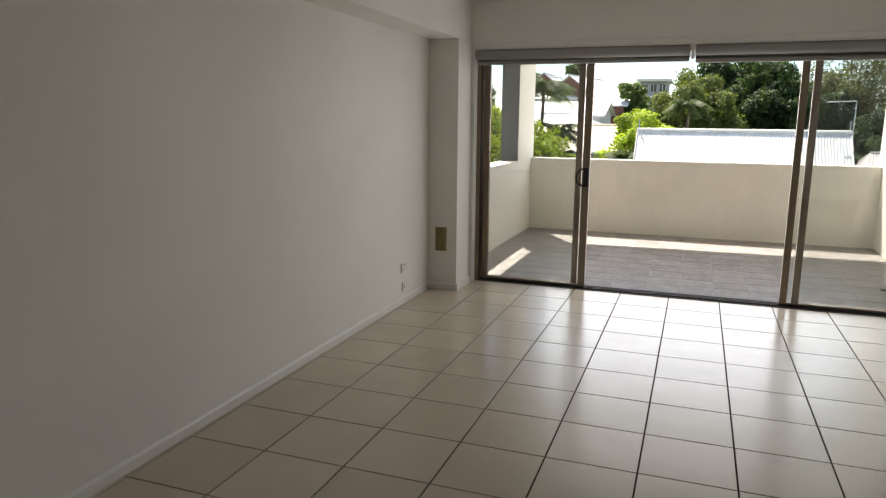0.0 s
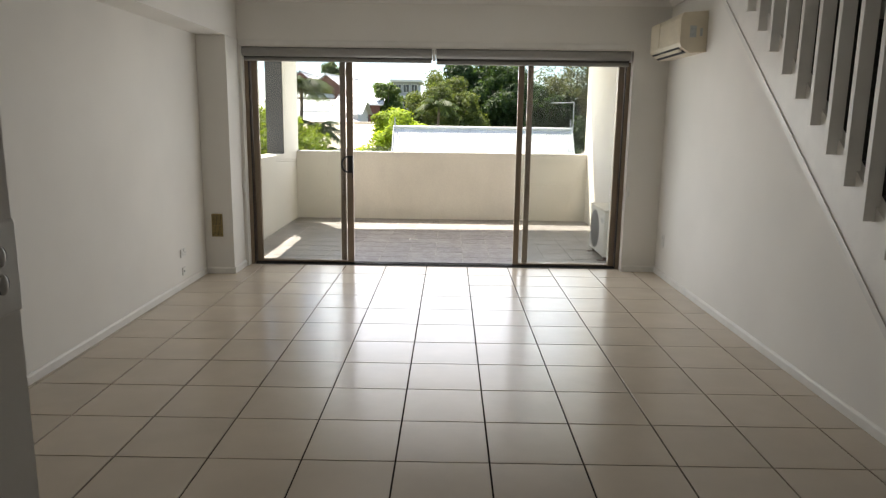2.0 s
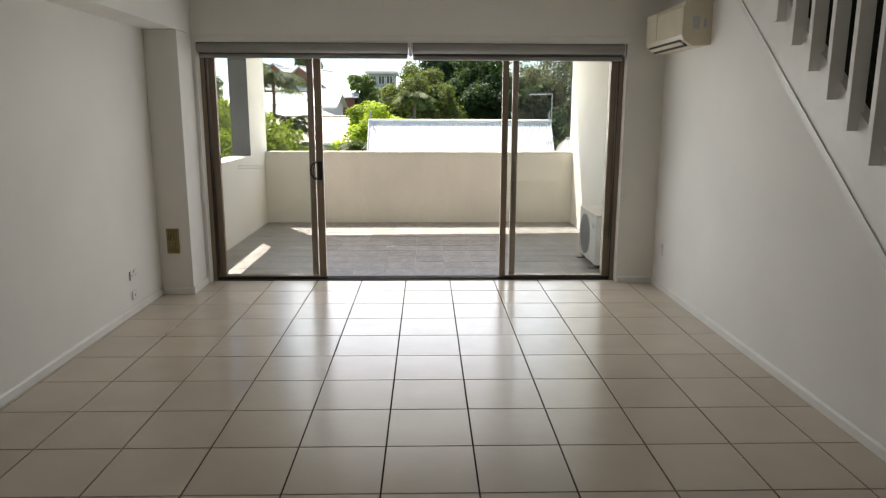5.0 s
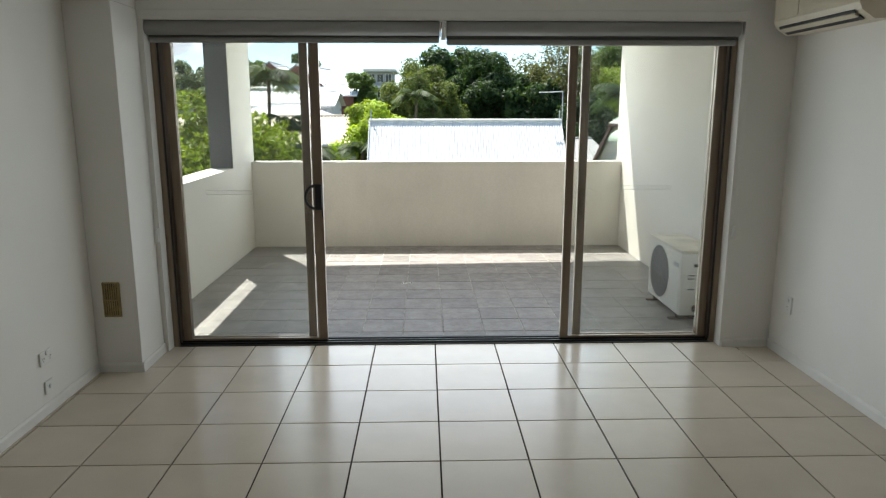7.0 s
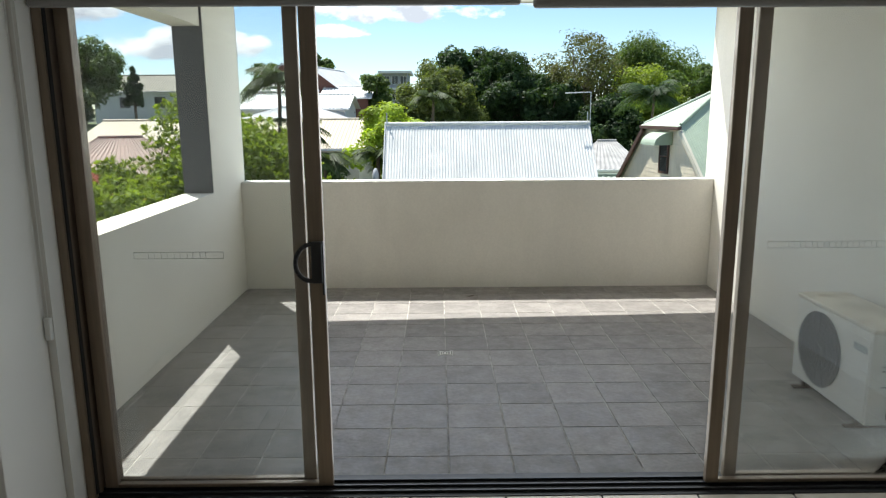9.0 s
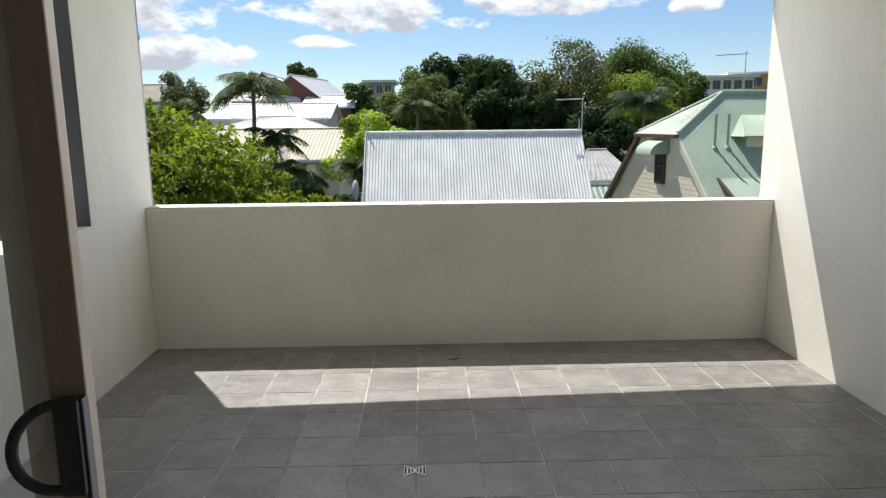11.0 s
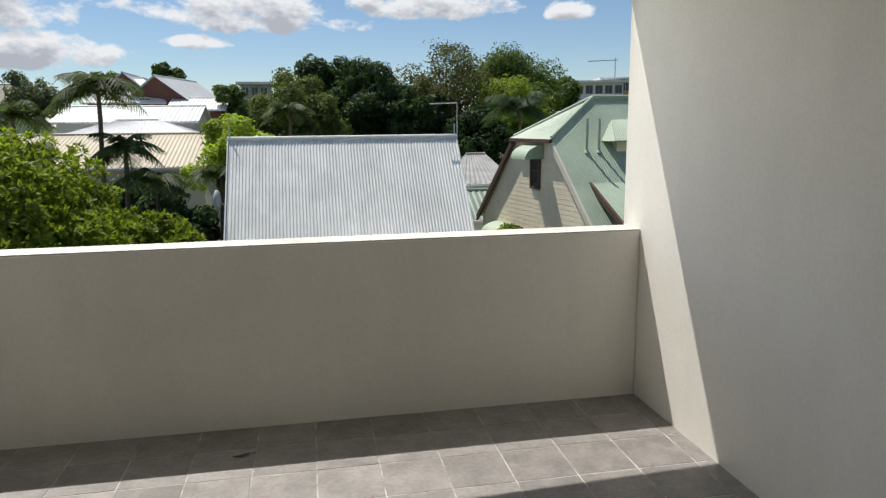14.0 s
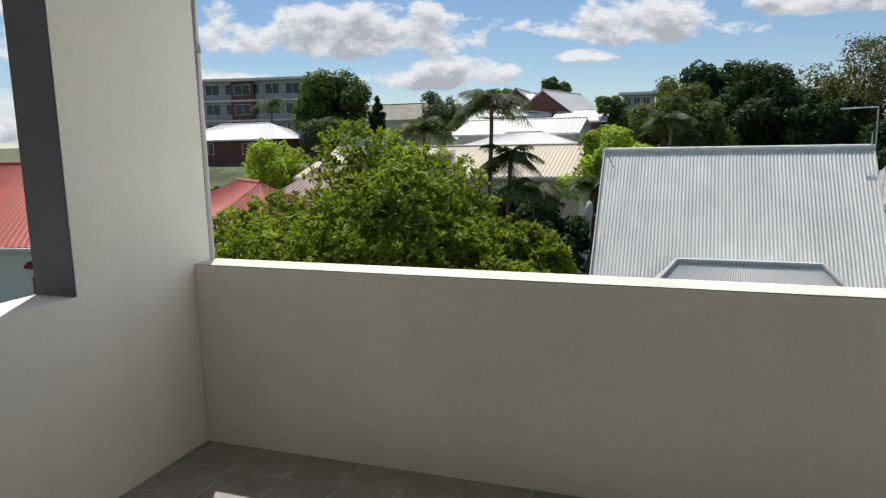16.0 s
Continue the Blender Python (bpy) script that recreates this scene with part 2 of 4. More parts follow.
# ---- plan, in metres ----
XL, XR = -2.057, 2.25            # living room side walls
YB = -9.2                       # wall behind the walk
YW = -0.12                      # inner face of the door wall
YO = 0.14                       # outer face of the door wall
HC = 2.57                       # ceiling
DL, DR, DH = -1.76, 1.92, 2.10  # door opening
BZ = -0.058                     # balcony floor
BL, BR = -2.11, 2.295           # balcony side walls
PY, PO = 3.725, 3.925           # parapet
PZ = 0.955                      # parapet top
SX, SY = -0.33, -5.95           # end of the hallway wall
PITCH = 0.405                   # floor tile pitch
STAIR = 0.787                   # rise of the stair per metre


def stair_line(y):
    """Height of the stringer's lower edge."""
    return 2.37 + (y + 1.33) * STAIR


# ---- living room shell ----
setting(box_ob("floor", (-2.4, YB, -0.2), (XR + 1.1, -0.005, -0.006), grout_mat), "cream ceramic tile floor with dark brown grout", "floor")
setting(box_ob("wall_west", (XL - 0.2, -6.0, -0.2), (XL, YW, HC), wall_paint), "smooth off-white painted plaster wall", "wall")
setting(box_ob("wall_hall", (XL - 0.2, YB, -0.2), (SX, SY, HC), wall_paint), "off-white hallway wall ending at the room", "wall")
setting(box_ob("wall_south", (SX, YB - 0.2, -0.2), (XR + 1.1, YB, HC), wall_paint), "off-white painted end wall of the hallway", "wall")
bm = bmesh.new()
add_box(bm, (XL - 0.2, YW, -0.2), (DL, YO, HC + 0.2))
add_box(bm, (DR, YW, -0.2), (XR + 1.1, YO, HC + 0.2))
add_box(bm, (DL, YW, DH), (DR, YO, HC + 0.2))
setting(mesh_ob("wall_north", bm, wall_paint), "off-white wall around the wide balcony door opening", "wall")
setting(box_ob("wall_pier", (XL + 0.001, -0.475, 0), (-1.79, YW - 0.001, 2.16), wall_paint, None, 0.004), "off-white plastered corner pier", "pier")
setting(box_ob("bulkhead", (XL + 0.001, SY + 0.05, 2.161), (-1.79, YW - 0.001, HC - 0.001), wall_paint, None, 0.004), "off-white boxed bulkhead under the ceiling", "bulkhead")
# wall below the stair, cut along the stringer
setting(prism_ob("wall_east", [(YW - 0.001, -0.1), (YW - 0.001, HC), (-1.05, HC), (-1.33, stair_line(-1.33)), (-4.32, 0.0), (-4.32, -0.1)], XR, XR + 0.1, "x", wall_paint), "off-white wall under the staircase", "wall")
setting(box_ob("wall_stairwell", (XR + 1.0, YB, -0.2), (XR + 1.1, YW, 5.2), wall_paint), "dim off-white wall of the stairwell", "wall")
bm = bmesh.new()
add_box(bm, (XL - 0.2, YB - 0.2, HC), (XR, YW, HC + 0.2))
setting(mesh_ob("ceiling", bm, ceiling_paint), "flat white painted ceiling", "ceiling")
bm = bmesh.new()
add_box(bm, (XR, YB, 5.0), (XR + 1.1, YW, 5.2))
add_box(bm, (XR, -1.05, HC), (XR + 1.0, YW, HC + 0.2))
add_box(bm, (XR - 0.1, YB, HC + 0.2), (XR, YW, 5.0))
add_box(bm, (XR, YW, HC), (XR + 1.1, YO, 5.0))
add_box(bm, (XR, YB - 0.2, HC), (XR + 1.1, YB, 5.0))
setting(mesh_ob("ceiling_stairwell", bm, ceiling_paint), "dim white stairwell ceiling and upper walls", "ceiling")
COVE = [(0, 0), (0, -0.07), (0.012, -0.07), (0.03, -0.045), (0.055, -0.022), (0.075, -0.012), (0.075, 0)]
bm = bmesh.new()
add_prism(bm, [(YW - p - 0.001, HC + q - 0.001) for p, q in COVE], -1.79, XR, "x")
add_prism(bm, [(XR - p - 0.001, HC + q - 0.001) for p, q in COVE], -1.05, YW - 0.01, "y")
add_prism(bm, [(-1.79 + p + 0.001, HC + q - 0.001) for p, q in COVE], SY, YW - 0.01, "y")
setting(mesh_ob("cornice", bm, ceiling_paint), "white coved plaster cornice", "cornice")
SKIRT = [(0, 0), (0.014, 0), (0.014, 0.045), (0.009, 0.054), (0.004, 0.058), (0, 0.058)]
bm = bmesh.new()
add_prism(bm, [(XL + p, q) for p, q in SKIRT], SY, -0.476, "y")
add_prism(bm, [(XR - p, q) for p, q in SKIRT], -4.3, YW - 0.002, "y")
add_prism(bm, [(-0.475 - p, q) for p, q in SKIRT], XL + 0.014, -1.79 + 0.014, "x")
add_prism(bm, [(-1.79 + p, q) for p, q in SKIRT], -0.475, YW - 0.002, "y")
add_prism(bm, [(YW - p, q) for p, q in SKIRT], DR + 0.01, XR - 0.014, "x")
add_prism(bm, [(SX + p, q) for p, q in SKIRT], YB, SY + 0.014, "y")
setting(mesh_ob("baseboard", bm, trim_paint), "low white painted skirting board", "skirting board")
# plaster corner bead and architrave at the door opening
bm = bmesh.new()
add_box(bm, (DL - 0.02, YW - 0.008, DH + 0.012), (DR + 0.02, YW, DH + 0.06), 0, 0.003)
setting(mesh_ob("trim", bm, trim_paint), "white painted head trim above the door", "trim")

# ---- staircase ----
stair = tagged(holder("staircase", XR, -4.3, 0), "white staircase with flat slat balusters along the wall", "staircase")


def under(ob, parent):
    ob.parent = parent
    ob.matrix_parent_inverse = parent.matrix_world.inverted()
    return ob


SLY = [-1.33, -4.32]
under(prism_ob("stringer", [(SLY[0], stair_line(SLY[0]) + 0.002), (SLY[0], stair_line(SLY[0]) + 0.42), (-4.6, stair_line(-4.6) + 0.42), (-4.6, 0.0), (SLY[1], 0.002)], XR - 0.006, XR + 0.05, "x", trim_paint), stair)
under(prism_ob("edge_strip", [(SLY[0], stair_line(SLY[0])), (SLY[0], stair_line(SLY[0]) + 0.05), (SLY[1], 0.053), (SLY[1], 0.003)], XR - 0.013, XR - 0.007, "x", stair_trim), stair)
bal = box_ob("baluster", (-0.0375, -0.0175, 0), (0.0375, 0.0175, 1.35), trim_paint, None, 0.002)
bal.parent = stair
for i in range(14):
    face = -1.556 - 0.196 * i
    z = 2.19 + (face + 1.948) * 0.761
    b = bal if i == 0 else bal.copy()
    if i:
        scene.collection.objects.link(b)
    b.matrix_basis = pose(-0.023, face + 0.0175 + 4.3, z) @ Matrix.Diagonal((1, 1, min(1.0, (HC - 0.004 - z) / 1.35), 1))
for i in range(15):
    y = -4.5 + 0.2375 * i
    z = 0.18 * (i + 1)
    t = box_ob("tread", (XR + 0.052, y, z - 0.18 if i == 0 else z - 0.22), (XR + 0.995, y + 0.26, z), tread_mat, None, 0.004)
    under(t, stair)
under(prism_ob("handrail", [(-3.2, stair_line(-3.2) + 1.58), (-3.2, stair_line(-3.2) + 1.64), (-4.6, stair_line(-4.6) + 1.64), (-4.6, stair_line(-4.6) + 1.58)], XR - 0.085, XR - 0.005, "x", trim_paint), stair)

# ---- sliding balcony door ----
door = setting(holder("door_1", 0, 0.03, 0), "bronze aluminium sliding glass door, middle panel slid open", "sliding door")
FY0, FY1 = -0.03, 0.12
bm = bmesh.new()
add_box(bm, (DL, FY0, 0.0), (DL + 0.035, FY1, DH), 0, 0.003)
add_box(bm, (DR - 0.035, FY0, 0.0), (DR, FY1, DH), 0, 0.003)
add_box(bm, (DL + 0.035, FY0, DH - 0.04), (DR - 0.035, FY1, DH), 0, 0.003)
under(mesh_ob("frame", bm, bronze), door)
bm = bmesh.new()
add_box(bm, (DL + 0.035, FY0, -0.02), (DR - 0.035, FY1 + 0.03, 0.004), 0, 0.002)
for y in (0.0, 0.045, 0.09):
    add_box(bm, (DL + 0.035, y - 0.003, 0.004), (DR - 0.035, y + 0.003, 0.016))
under(mesh_ob("track", bm, black_plastic), door)


def leaf(x0, x1, y, sl=0.055, sr=0.055):
    """One glazed panel: stiles, rails and its pane."""
    bm = bmesh.new()
    z0, z1 = 0.018, DH - 0.042
    add_box(bm, (x0, y - 0.016, z0), (x0 + sl, y + 0.016, z1), 0, 0.004)
    add_box(bm, (x1 - sr, y - 0.016, z0), (x1, y + 0.016, z1), 0, 0.004)
    add_box(bm, (x0 + sl, y - 0.015, z0), (x1 - sr, y + 0.015, z0 + 0.016), 0, 0.003)
    add_box(bm, (x0 + sl, y - 0.015, z1 - 0.05), (x1 - sr, y + 0.015, z1), 0, 0.003)
    under(mesh_ob("panel_frame", bm, bronze), door)
    p = box_ob("pane", (x0 + sl - 0.005, y - 0.003, z0 + 0.012), (x1 - sr + 0.005, y + 0.003, z1 - 0.045), glass)
    p.visible_shadow = False
    under(p, door)


leaf(DL + 0.04, -0.813, 0.09)
leaf(-1.712, -0.735, 0.048, 0.055, 0.063)
leaf(0.96, DR - 0.04, 0.09)
leaf(0.865, 1.878, 0.045)
# D-shaped pull handle on the slid panel
bm = bmesh.new()
HX, HY, HZ = -0.766, 0.020, 1.005
add_box(bm, (HX - 0.018, HY - 0.012, HZ - 0.085), (HX + 0.026, HY + 0.012, HZ + 0.085), 0, 0.006)
add_box(bm, (HX + 0.022, HY - 0.004, HZ - 0.135), (HX + 0.031, HY + 0.02, HZ + 0.085), 0, 0.003)
ring = [(HX - 0.015 - 0.062 * math.sin(a), HY - 0.03 * math.sin(a), HZ + 0.076 * math.cos(a)) for a in [math.pi * k / 12 for k in range(13)]]
for p, q in zip(ring, ring[1:]):
    add_rod(bm, p, q, 0.0095, None, 8)
under(mesh_ob("handle", bm, black_plastic), door)
for jx in (DL + 0.0365, DR - 0.0405):
    under(box_ob("jamb_bead", (jx, -0.025, 0.02), (jx + 0.004, 0.0, DH - 0.05), black_plastic, None, 0.002), door)

# safety strips stuck on the glass
film_mat = Mat("frosted_film", (0.42, 0.44, 0.43), 0.6).vary(60, 0.9, 1.1).m


def safety_strip(x0, x1, z, y, cells):
    bm = bmesh.new()
    h, w, g = 0.026, 0.0016, 0.0008
    add_box(bm, (x0, y - g, z), (x1, y, z + w))
    add_box(bm, (x0, y - g, z + h), (x1, y, z + h + w))
    for x in (x0, x1 - w):
        add_box(bm, (x, y - g, z + w), (x + w, y, z + h))
    step = (x1 - x0) * 0.72 / cells
    for i in range(cells):
        x = x0 + (x1 - x0) * 0.16 + i * step
        for q in (x, x + step * 0.45):
            add_box(bm, (q, y - g, z + w), (q + w, y, z + h))
    ob = mesh_ob("safety_strip", bm, film_mat)
    return under(ob, door)


safety_strip(1.05, 1.58, 1.045, 0.0412, 8)
safety_strip(-1.50, -1.14, 1.02, 0.0412, 5)

# ---- roller blinds ----


def roller_blind(x0, x1, zb):
    top = tagged(holder("roller_blind", (x0 + x1) / 2, -0.085, 2.05), "grey fabric roller blind rolled up above the door", "blind", "blinds over the door")
    bm = bmesh.new()
    add_rod(bm, (x0, -0.085, 2.058), (x1, -0.085, 2.058), 0.044, None, 24)
    under(mesh_ob("roll", bm, blind_cloth, None, True), top)
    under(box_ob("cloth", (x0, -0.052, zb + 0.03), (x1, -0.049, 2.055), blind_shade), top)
    bm = bmesh.new()
    add_box(bm, (x0, -0.066, zb), (x1, -0.036, zb + 0.036), 0, 0.011)
    under(mesh_ob("bottom_bar", bm, blind_cloth), top)
    for x in (x0 - 0.008, x1 + 0.002):
        under(box_ob("bracket", (x, -0.119, 2.0), (x + 0.006, -0.045, 2.11), white_plastic, None, 0.002), top)
    return top


roller_blind(-1.755, 0.030, 1.972)
roller_blind(0.075, 1.895, 1.960)
bm = bmesh.new()
add_box(bm, (0.046, -0.118, 2.01), (0.062, -0.07, 2.10), 0, 0.003)
add_rod(bm, (0.054, -0.124, 1.985), (0.054, -0.124, 2.06), 0.015, 0.010, 10)
tagged(mesh_ob("chain_connector", bm, white_plastic), "white plastic blind link hanging between the blinds", "blind fitting")
for side, x in (("l", -1.775), ("r", 1.945)):
    top = tagged(holder("chain_holder", x, YW, 0.80), "clear plastic blind chain holder on the wall", "chain holder", "blind chain holders")
    under(box_ob("clip", (x - 0.012, YW - 0.022, 0.74), (x + 0.012, YW - 0.001, 0.83), white_plastic, None, 0.004), top)
    bm = bmesh.new()
    for dx in (-0.006, 0.006):
        add_rod(bm, (x + dx, YW - 0.018, 0.80), (x + dx * 2, YW - 0.018, 2.0), 0.0014, None, 5)
    under(mesh_ob("chain", bm, white_plastic), top)

# ---- small fittings indoors ----


def wall_plate(name, label, category, m, w, h, buttons):
    """A rounded plate lying in the local xz plane, facing local -y."""
    top = tagged(new(name), label, category)
    top.matrix_world = m
    bm = add_box(bmesh.new(), (-w / 2, -0.011, -h / 2), (w / 2, -0.0005, h / 2), 0, 0.004)
    mesh_ob("plate", bm, white_plastic, top)
    for bx, bz, kind in buttons:
        bm = bmesh.new()
        if kind == "rocker":
            r = bmesh.ops.create_uvsphere(bm, u_segments=16, v_segments=8, radius=1.0, matrix=Matrix.Translation((bx, -0.011, bz)) @ Matrix.Diagonal((0.008, 0.006, 0.013, 1)))
            mesh_ob("switch", bm, white_plastic, top, True)
            bm = bmesh.new()
            add_rod(bm, (bx, -0.0108, bz), (bx, -0.0118, bz), 0.0125, None, 20)
            mesh_ob("rim", bm, fin_metal, top)
        else:
            for a, dx, dz in ((35, -0.007, 0.006), (-35, 0.007, 0.006), (0, 0, -0.009)):
                s = bmesh.new()
                add_box(s, (-0.0012, -0.0116, -0.005), (0.0012, -0.0109, 0.005))
                bmesh.ops.transform(s, matrix=Matrix.Translation((bx + dx, 0, bz + dz)) @ Matrix.Rotation(radians(a), 4, "Y"), verts=s.verts)
                mesh_ob("slot", s, dark_gap, top)
    return top


wall_plate("light_switch", "white double light switch on the hallway wall", "light switch", pose(SX, -5.995, 1.262, 0, 0, 90), 0.074, 0.116, [(0.0, 0.016, "rocker"), (0.0, -0.018, "rocker")])
wall_plate("power_point", "white double power socket low on the wall", "socket", pose(XL, -1.03, 0.30, 0, 0, 90), 0.115, 0.072, [(-0.03, -0.006, "socket"), (0.03, -0.006, "socket"), (0.0, 0.022, "rocker")])
wall_plate("data_point", "small white wall outlet plate near the floor", "socket", pose(XL, -1.03, 0.14, 0, 0, 90), 0.075, 0.07, [(0.0, 0.0, "rocker")])
wall_plate("power_point", "white single power socket low on the wall", "socket", pose(XR, -0.34, 0.35, 0, 0, -90), 0.07, 0.11, [(0.0, -0.02, "socket"), (0.0, 0.03, "rocker")])
vent = tagged(holder("wall_vent", -1.935, -0.475, 0.455), "brass louvred wall vent low on the pier", "vent")
under(box_ob("backing", (-1.983, -0.479, 0.35), (-1.887, -0.4755, 0.56), dark_gap), vent)
for i in range(2):
    for k in range(7):
        x = -1.976 + k * 0.0127
        under(box_ob("slat", (x, -0.486, 0.356 + i * 0.103), (x + 0.007, -0.479, 0.449 + i * 0.103), brass, None, 0.001), vent)
bm = bmesh.new()
for z in (0.35, 0.449, 0.553):
    add_box(bm, (-1.985, -0.488, z), (-1.885, -0.4755, z + 0.009), 0, 0.001)
for x in (-1.985, -1.891):
    add_box(bm, (x, -0.488, 0.359), (x + 0.006, -0.4755, 0.553), 0, 0.001)
under(mesh_ob("surround", bm, brass), vent)

# wall-mounted air conditioner
ac = tagged(holder("air_conditioner", XR, -0.65, 2.0), "cream split-system air conditioner high on the wall", "air conditioner")
Y0, Y1 = -1.07, -0.24
side = [(XR - 0.001, 2.01), (XR - 0.13, 2.0), (XR - 0.20, 2.045), (XR - 0.215, 2.08), (XR - 0.215, 2.27), (XR - 0.195, 2.31), (XR - 0.001, 2.325)]
under(prism_ob("body", side, Y0, Y1, "y", aged_plastic), ac)
bm = bmesh.new()
for k in range(6):
    z = 2.10 + 0.03 * k
    add_box(bm, (XR - 0.219, Y0 + 0.03, z), (XR - 0.2155, Y1 - 0.28, z + 0.022), 0, 0.001)
under(mesh_ob("front_panel", bm, aged_plastic), ac)
under(box_ob("cover", (XR - 0.222, Y1 - 0.27, 2.09), (XR - 0.2155, Y1 - 0.02, 2.30), aged_plastic, None, 0.002), ac)
bm = bmesh.new()
add_prism(bm, [(XR - 0.195, 2.036), (XR - 0.206, 2.05), (XR - 0.208, 2.045), (XR - 0.197, 2.031)], Y0 + 0.05, Y1 - 0.05, "y")
add_prism(bm, [(XR - 0.150, 2.008), (XR - 0.175, 2.026), (XR - 0.178, 2.020), (XR - 0.152, 2.003)], Y0 + 0.05, Y1 - 0.05, "y")
under(mesh_ob("outlet_gap", bm, dark_gap), ac)
bm = bmesh.new()
add_prism(bm, [(XR - 0.176, 2.022), (XR - 0.199, 2.036), (XR - 0.203, 2.030), (XR - 0.178, 2.014)], Y0 + 0.06, Y1 - 0.06, "y")
under(mesh_ob("vane", bm, aged_plastic), ac)
bm = bmesh.new()
add_box(bm, (XR - 0.14, Y0 - 0.0015, 2.12), (XR - 0.09, Y0 - 0.0002, 2.21))
add_box(bm, (XR - 0.06, Y0 - 0.0015, 2.13), (XR - 0.04, Y0 - 0.0002, 2.19))
under(mesh_ob("label_plate", bm, film_mat), ac)

# ---- balcony shell ----
setting(box_ob("floor_balcony", (BL - 0.3, YO + 0.011, -0.45), (BR + 0.2, PO + 0.05, BZ - 0.0018), paver_grout), "slate grey paved balcony floor with pale grout", "floor")
setting(box_ob("door_sill", (DL, FY1 + 0.03, -0.3), (DR, YO + 0.01, -0.012), black_plastic), "dark metal sill below the door", "sill")
setting(box_ob("parapet", (BL, PY, -0.4), (BR, PO, PZ), render_paint, None, 0.008), "cream rendered balcony parapet", "parapet")
cap_mat = Mat("weathered_capping", (0.50, 0.485, 0.44), 0.8).vary(2, 0.85, 1.1).vary(30, 0.9, 1.08).blot(5, (0.33, 0.31, 0.27), 0.58, 0.75, 0.6).relief(90, 0.2, 0.004).m
setting(box_ob("capping", (BL + 0.002, PY + 0.004, PZ + 0.0005), (BR - 0.002, PO - 0.004, PZ + 0.006), cap_mat, None, 0.002), "weathered grey-cream top of the parapet", "capping")
setting(prism_ob("wall_balcony_west", [(YO + 0.001, -0.4), (3.86, -0.4), (3.86, HC), (2.953, HC), (2.953, PZ - 0.005), (YO + 0.001, PZ - 0.005)], BL - 0.24, BL, "x", render_paint), "cream rendered side wall with corner column and opening", "wall")
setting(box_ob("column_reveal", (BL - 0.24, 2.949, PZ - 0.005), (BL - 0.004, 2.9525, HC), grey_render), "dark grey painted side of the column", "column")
setting(box_ob("wall_balcony_east", (BR, YO + 0.001, -0.4), (BR + 0.22, PO + 0.03, HC), render_paint, None, 0.008), "cream rendered full-height balcony wall", "wall")
setting(prism_ob("ceiling_balcony", [(BL - 0.24, YO + 0.001), (BR + 0.3, YO + 0.001), (BR + 0.3, 4.11), (BL - 0.24, 3.88)], HC + 0.001, HC + 0.3, "z", ceiling_paint), "white balcony soffit", "ceiling")
bm = bmesh.new()
add_box(bm, (BL - 0.24, YO + 0.001, 2.26), (BL - 0.02, 2.948, HC))
setting(mesh_ob("beam", bm, render_paint), "cream rendered beam above the side opening", "beam")
bm = bmesh.new()
add_box(bm, (-9, YO - 0.1, -8), (XL - 0.45, YO, 6))
add_box(bm, (XR + 1.12, YO - 0.1, -8), (9, YO, 6))
add_box(bm, (-9, YO - 0.1, HC + 0.31), (9, YO + 0.0, 6))
add_box(bm, (-9, YO - 0.1, -8), (9, YO, -0.46))
add_box(bm, (-9, YB - 0.6, -8), (9, YB - 0.4, 6))
add_box(bm, (-9, YB - 0.6, 5.6), (9, YO - 0.1, 6))
setting(mesh_ob("wall_building", bm, render_paint), "cream rendered outer walls of the building", "wall")
bm = bmesh.new()
add_rod(bm, (BL - 0.05, 3.905, -6), (BL - 0.05, 3.905, HC + 0.3), 0.04, None, 14)
for z in (0.75, 2.1):
    add_rod(bm, (BL - 0.05, 3.905, z), (BL - 0.05, 3.905, z + 0.05), 0.044, None, 14)
tagged(mesh_ob("downpipe", bm, Mat("grey_painted_pipe", (0.33, 0.32, 0.30), 0.5).vary(4, 0.9, 1.05).m, None, True), "grey round downpipe beside the balcony column", "downpipe")

# outdoor condenser unit
ou = tagged(holder("condenser_unit", 2.05, 0.93, BZ), "white outdoor air-conditioning condenser with fan grille", "condenser")
OX0, OX1, OY0, OY1, OZ0, OZ1 = 1.90, 2.19, 0.60, 1.34, -0.005, 0.505
bm = add_box(bmesh.new(), (OX0, OY0, OZ0), (OX1, OY1, OZ1 - 0.02), 0, 0.008)
under(mesh_ob("casing", bm, unit_paint), ou)
bm = add_box(bmesh.new(), (OX0 - 0.006, OY0 - 0.006, OZ1 - 0.0195), (OX1 + 0.006, OY1 + 0.006, OZ1 + 0.006), 0, 0.008)
under(mesh_ob("lid", bm, Mat("weathered_cream_enamel", (0.70, 0.65, 0.55), 0.5).vary(5, 0.85, 1.08).blot(7, (0.36, 0.27, 0.17), 0.55, 0.75, 0.6).m), ou)
FC = (1.07, 0.245)
bm = bmesh.new()
add_rod(bm, (OX0 - 0.002, FC[0], FC[1]), (OX0 + 0.01, FC[0], FC[1]), 0.215, None, 36)
under(mesh_ob("fan_opening", bm, fin_metal), ou)
bm = bmesh.new()
for k in range(7):
    r = 0.03 + 0.031 * k
    pts = [(OX0 - 0.006, FC[0] + r * math.cos(a), FC[1] + r * math.sin(a)) for a in [2 * math.pi * j / 28 for j in range(29)]]
    for p, q in zip(pts, pts[1:]):
        add_rod(bm, p, q, 0.0022, None, 4)
for j in range(16):
    a = 2 * math.pi * j / 16
    add_rod(bm, (OX0 - 0.008, FC[0] + 0.03 * math.cos(a), FC[1] + 0.03 * math.sin(a)), (OX0 - 0.008, FC[0] + 0.218 * math.cos(a), FC[1] + 0.218 * math.sin(a)), 0.0022, None, 4)
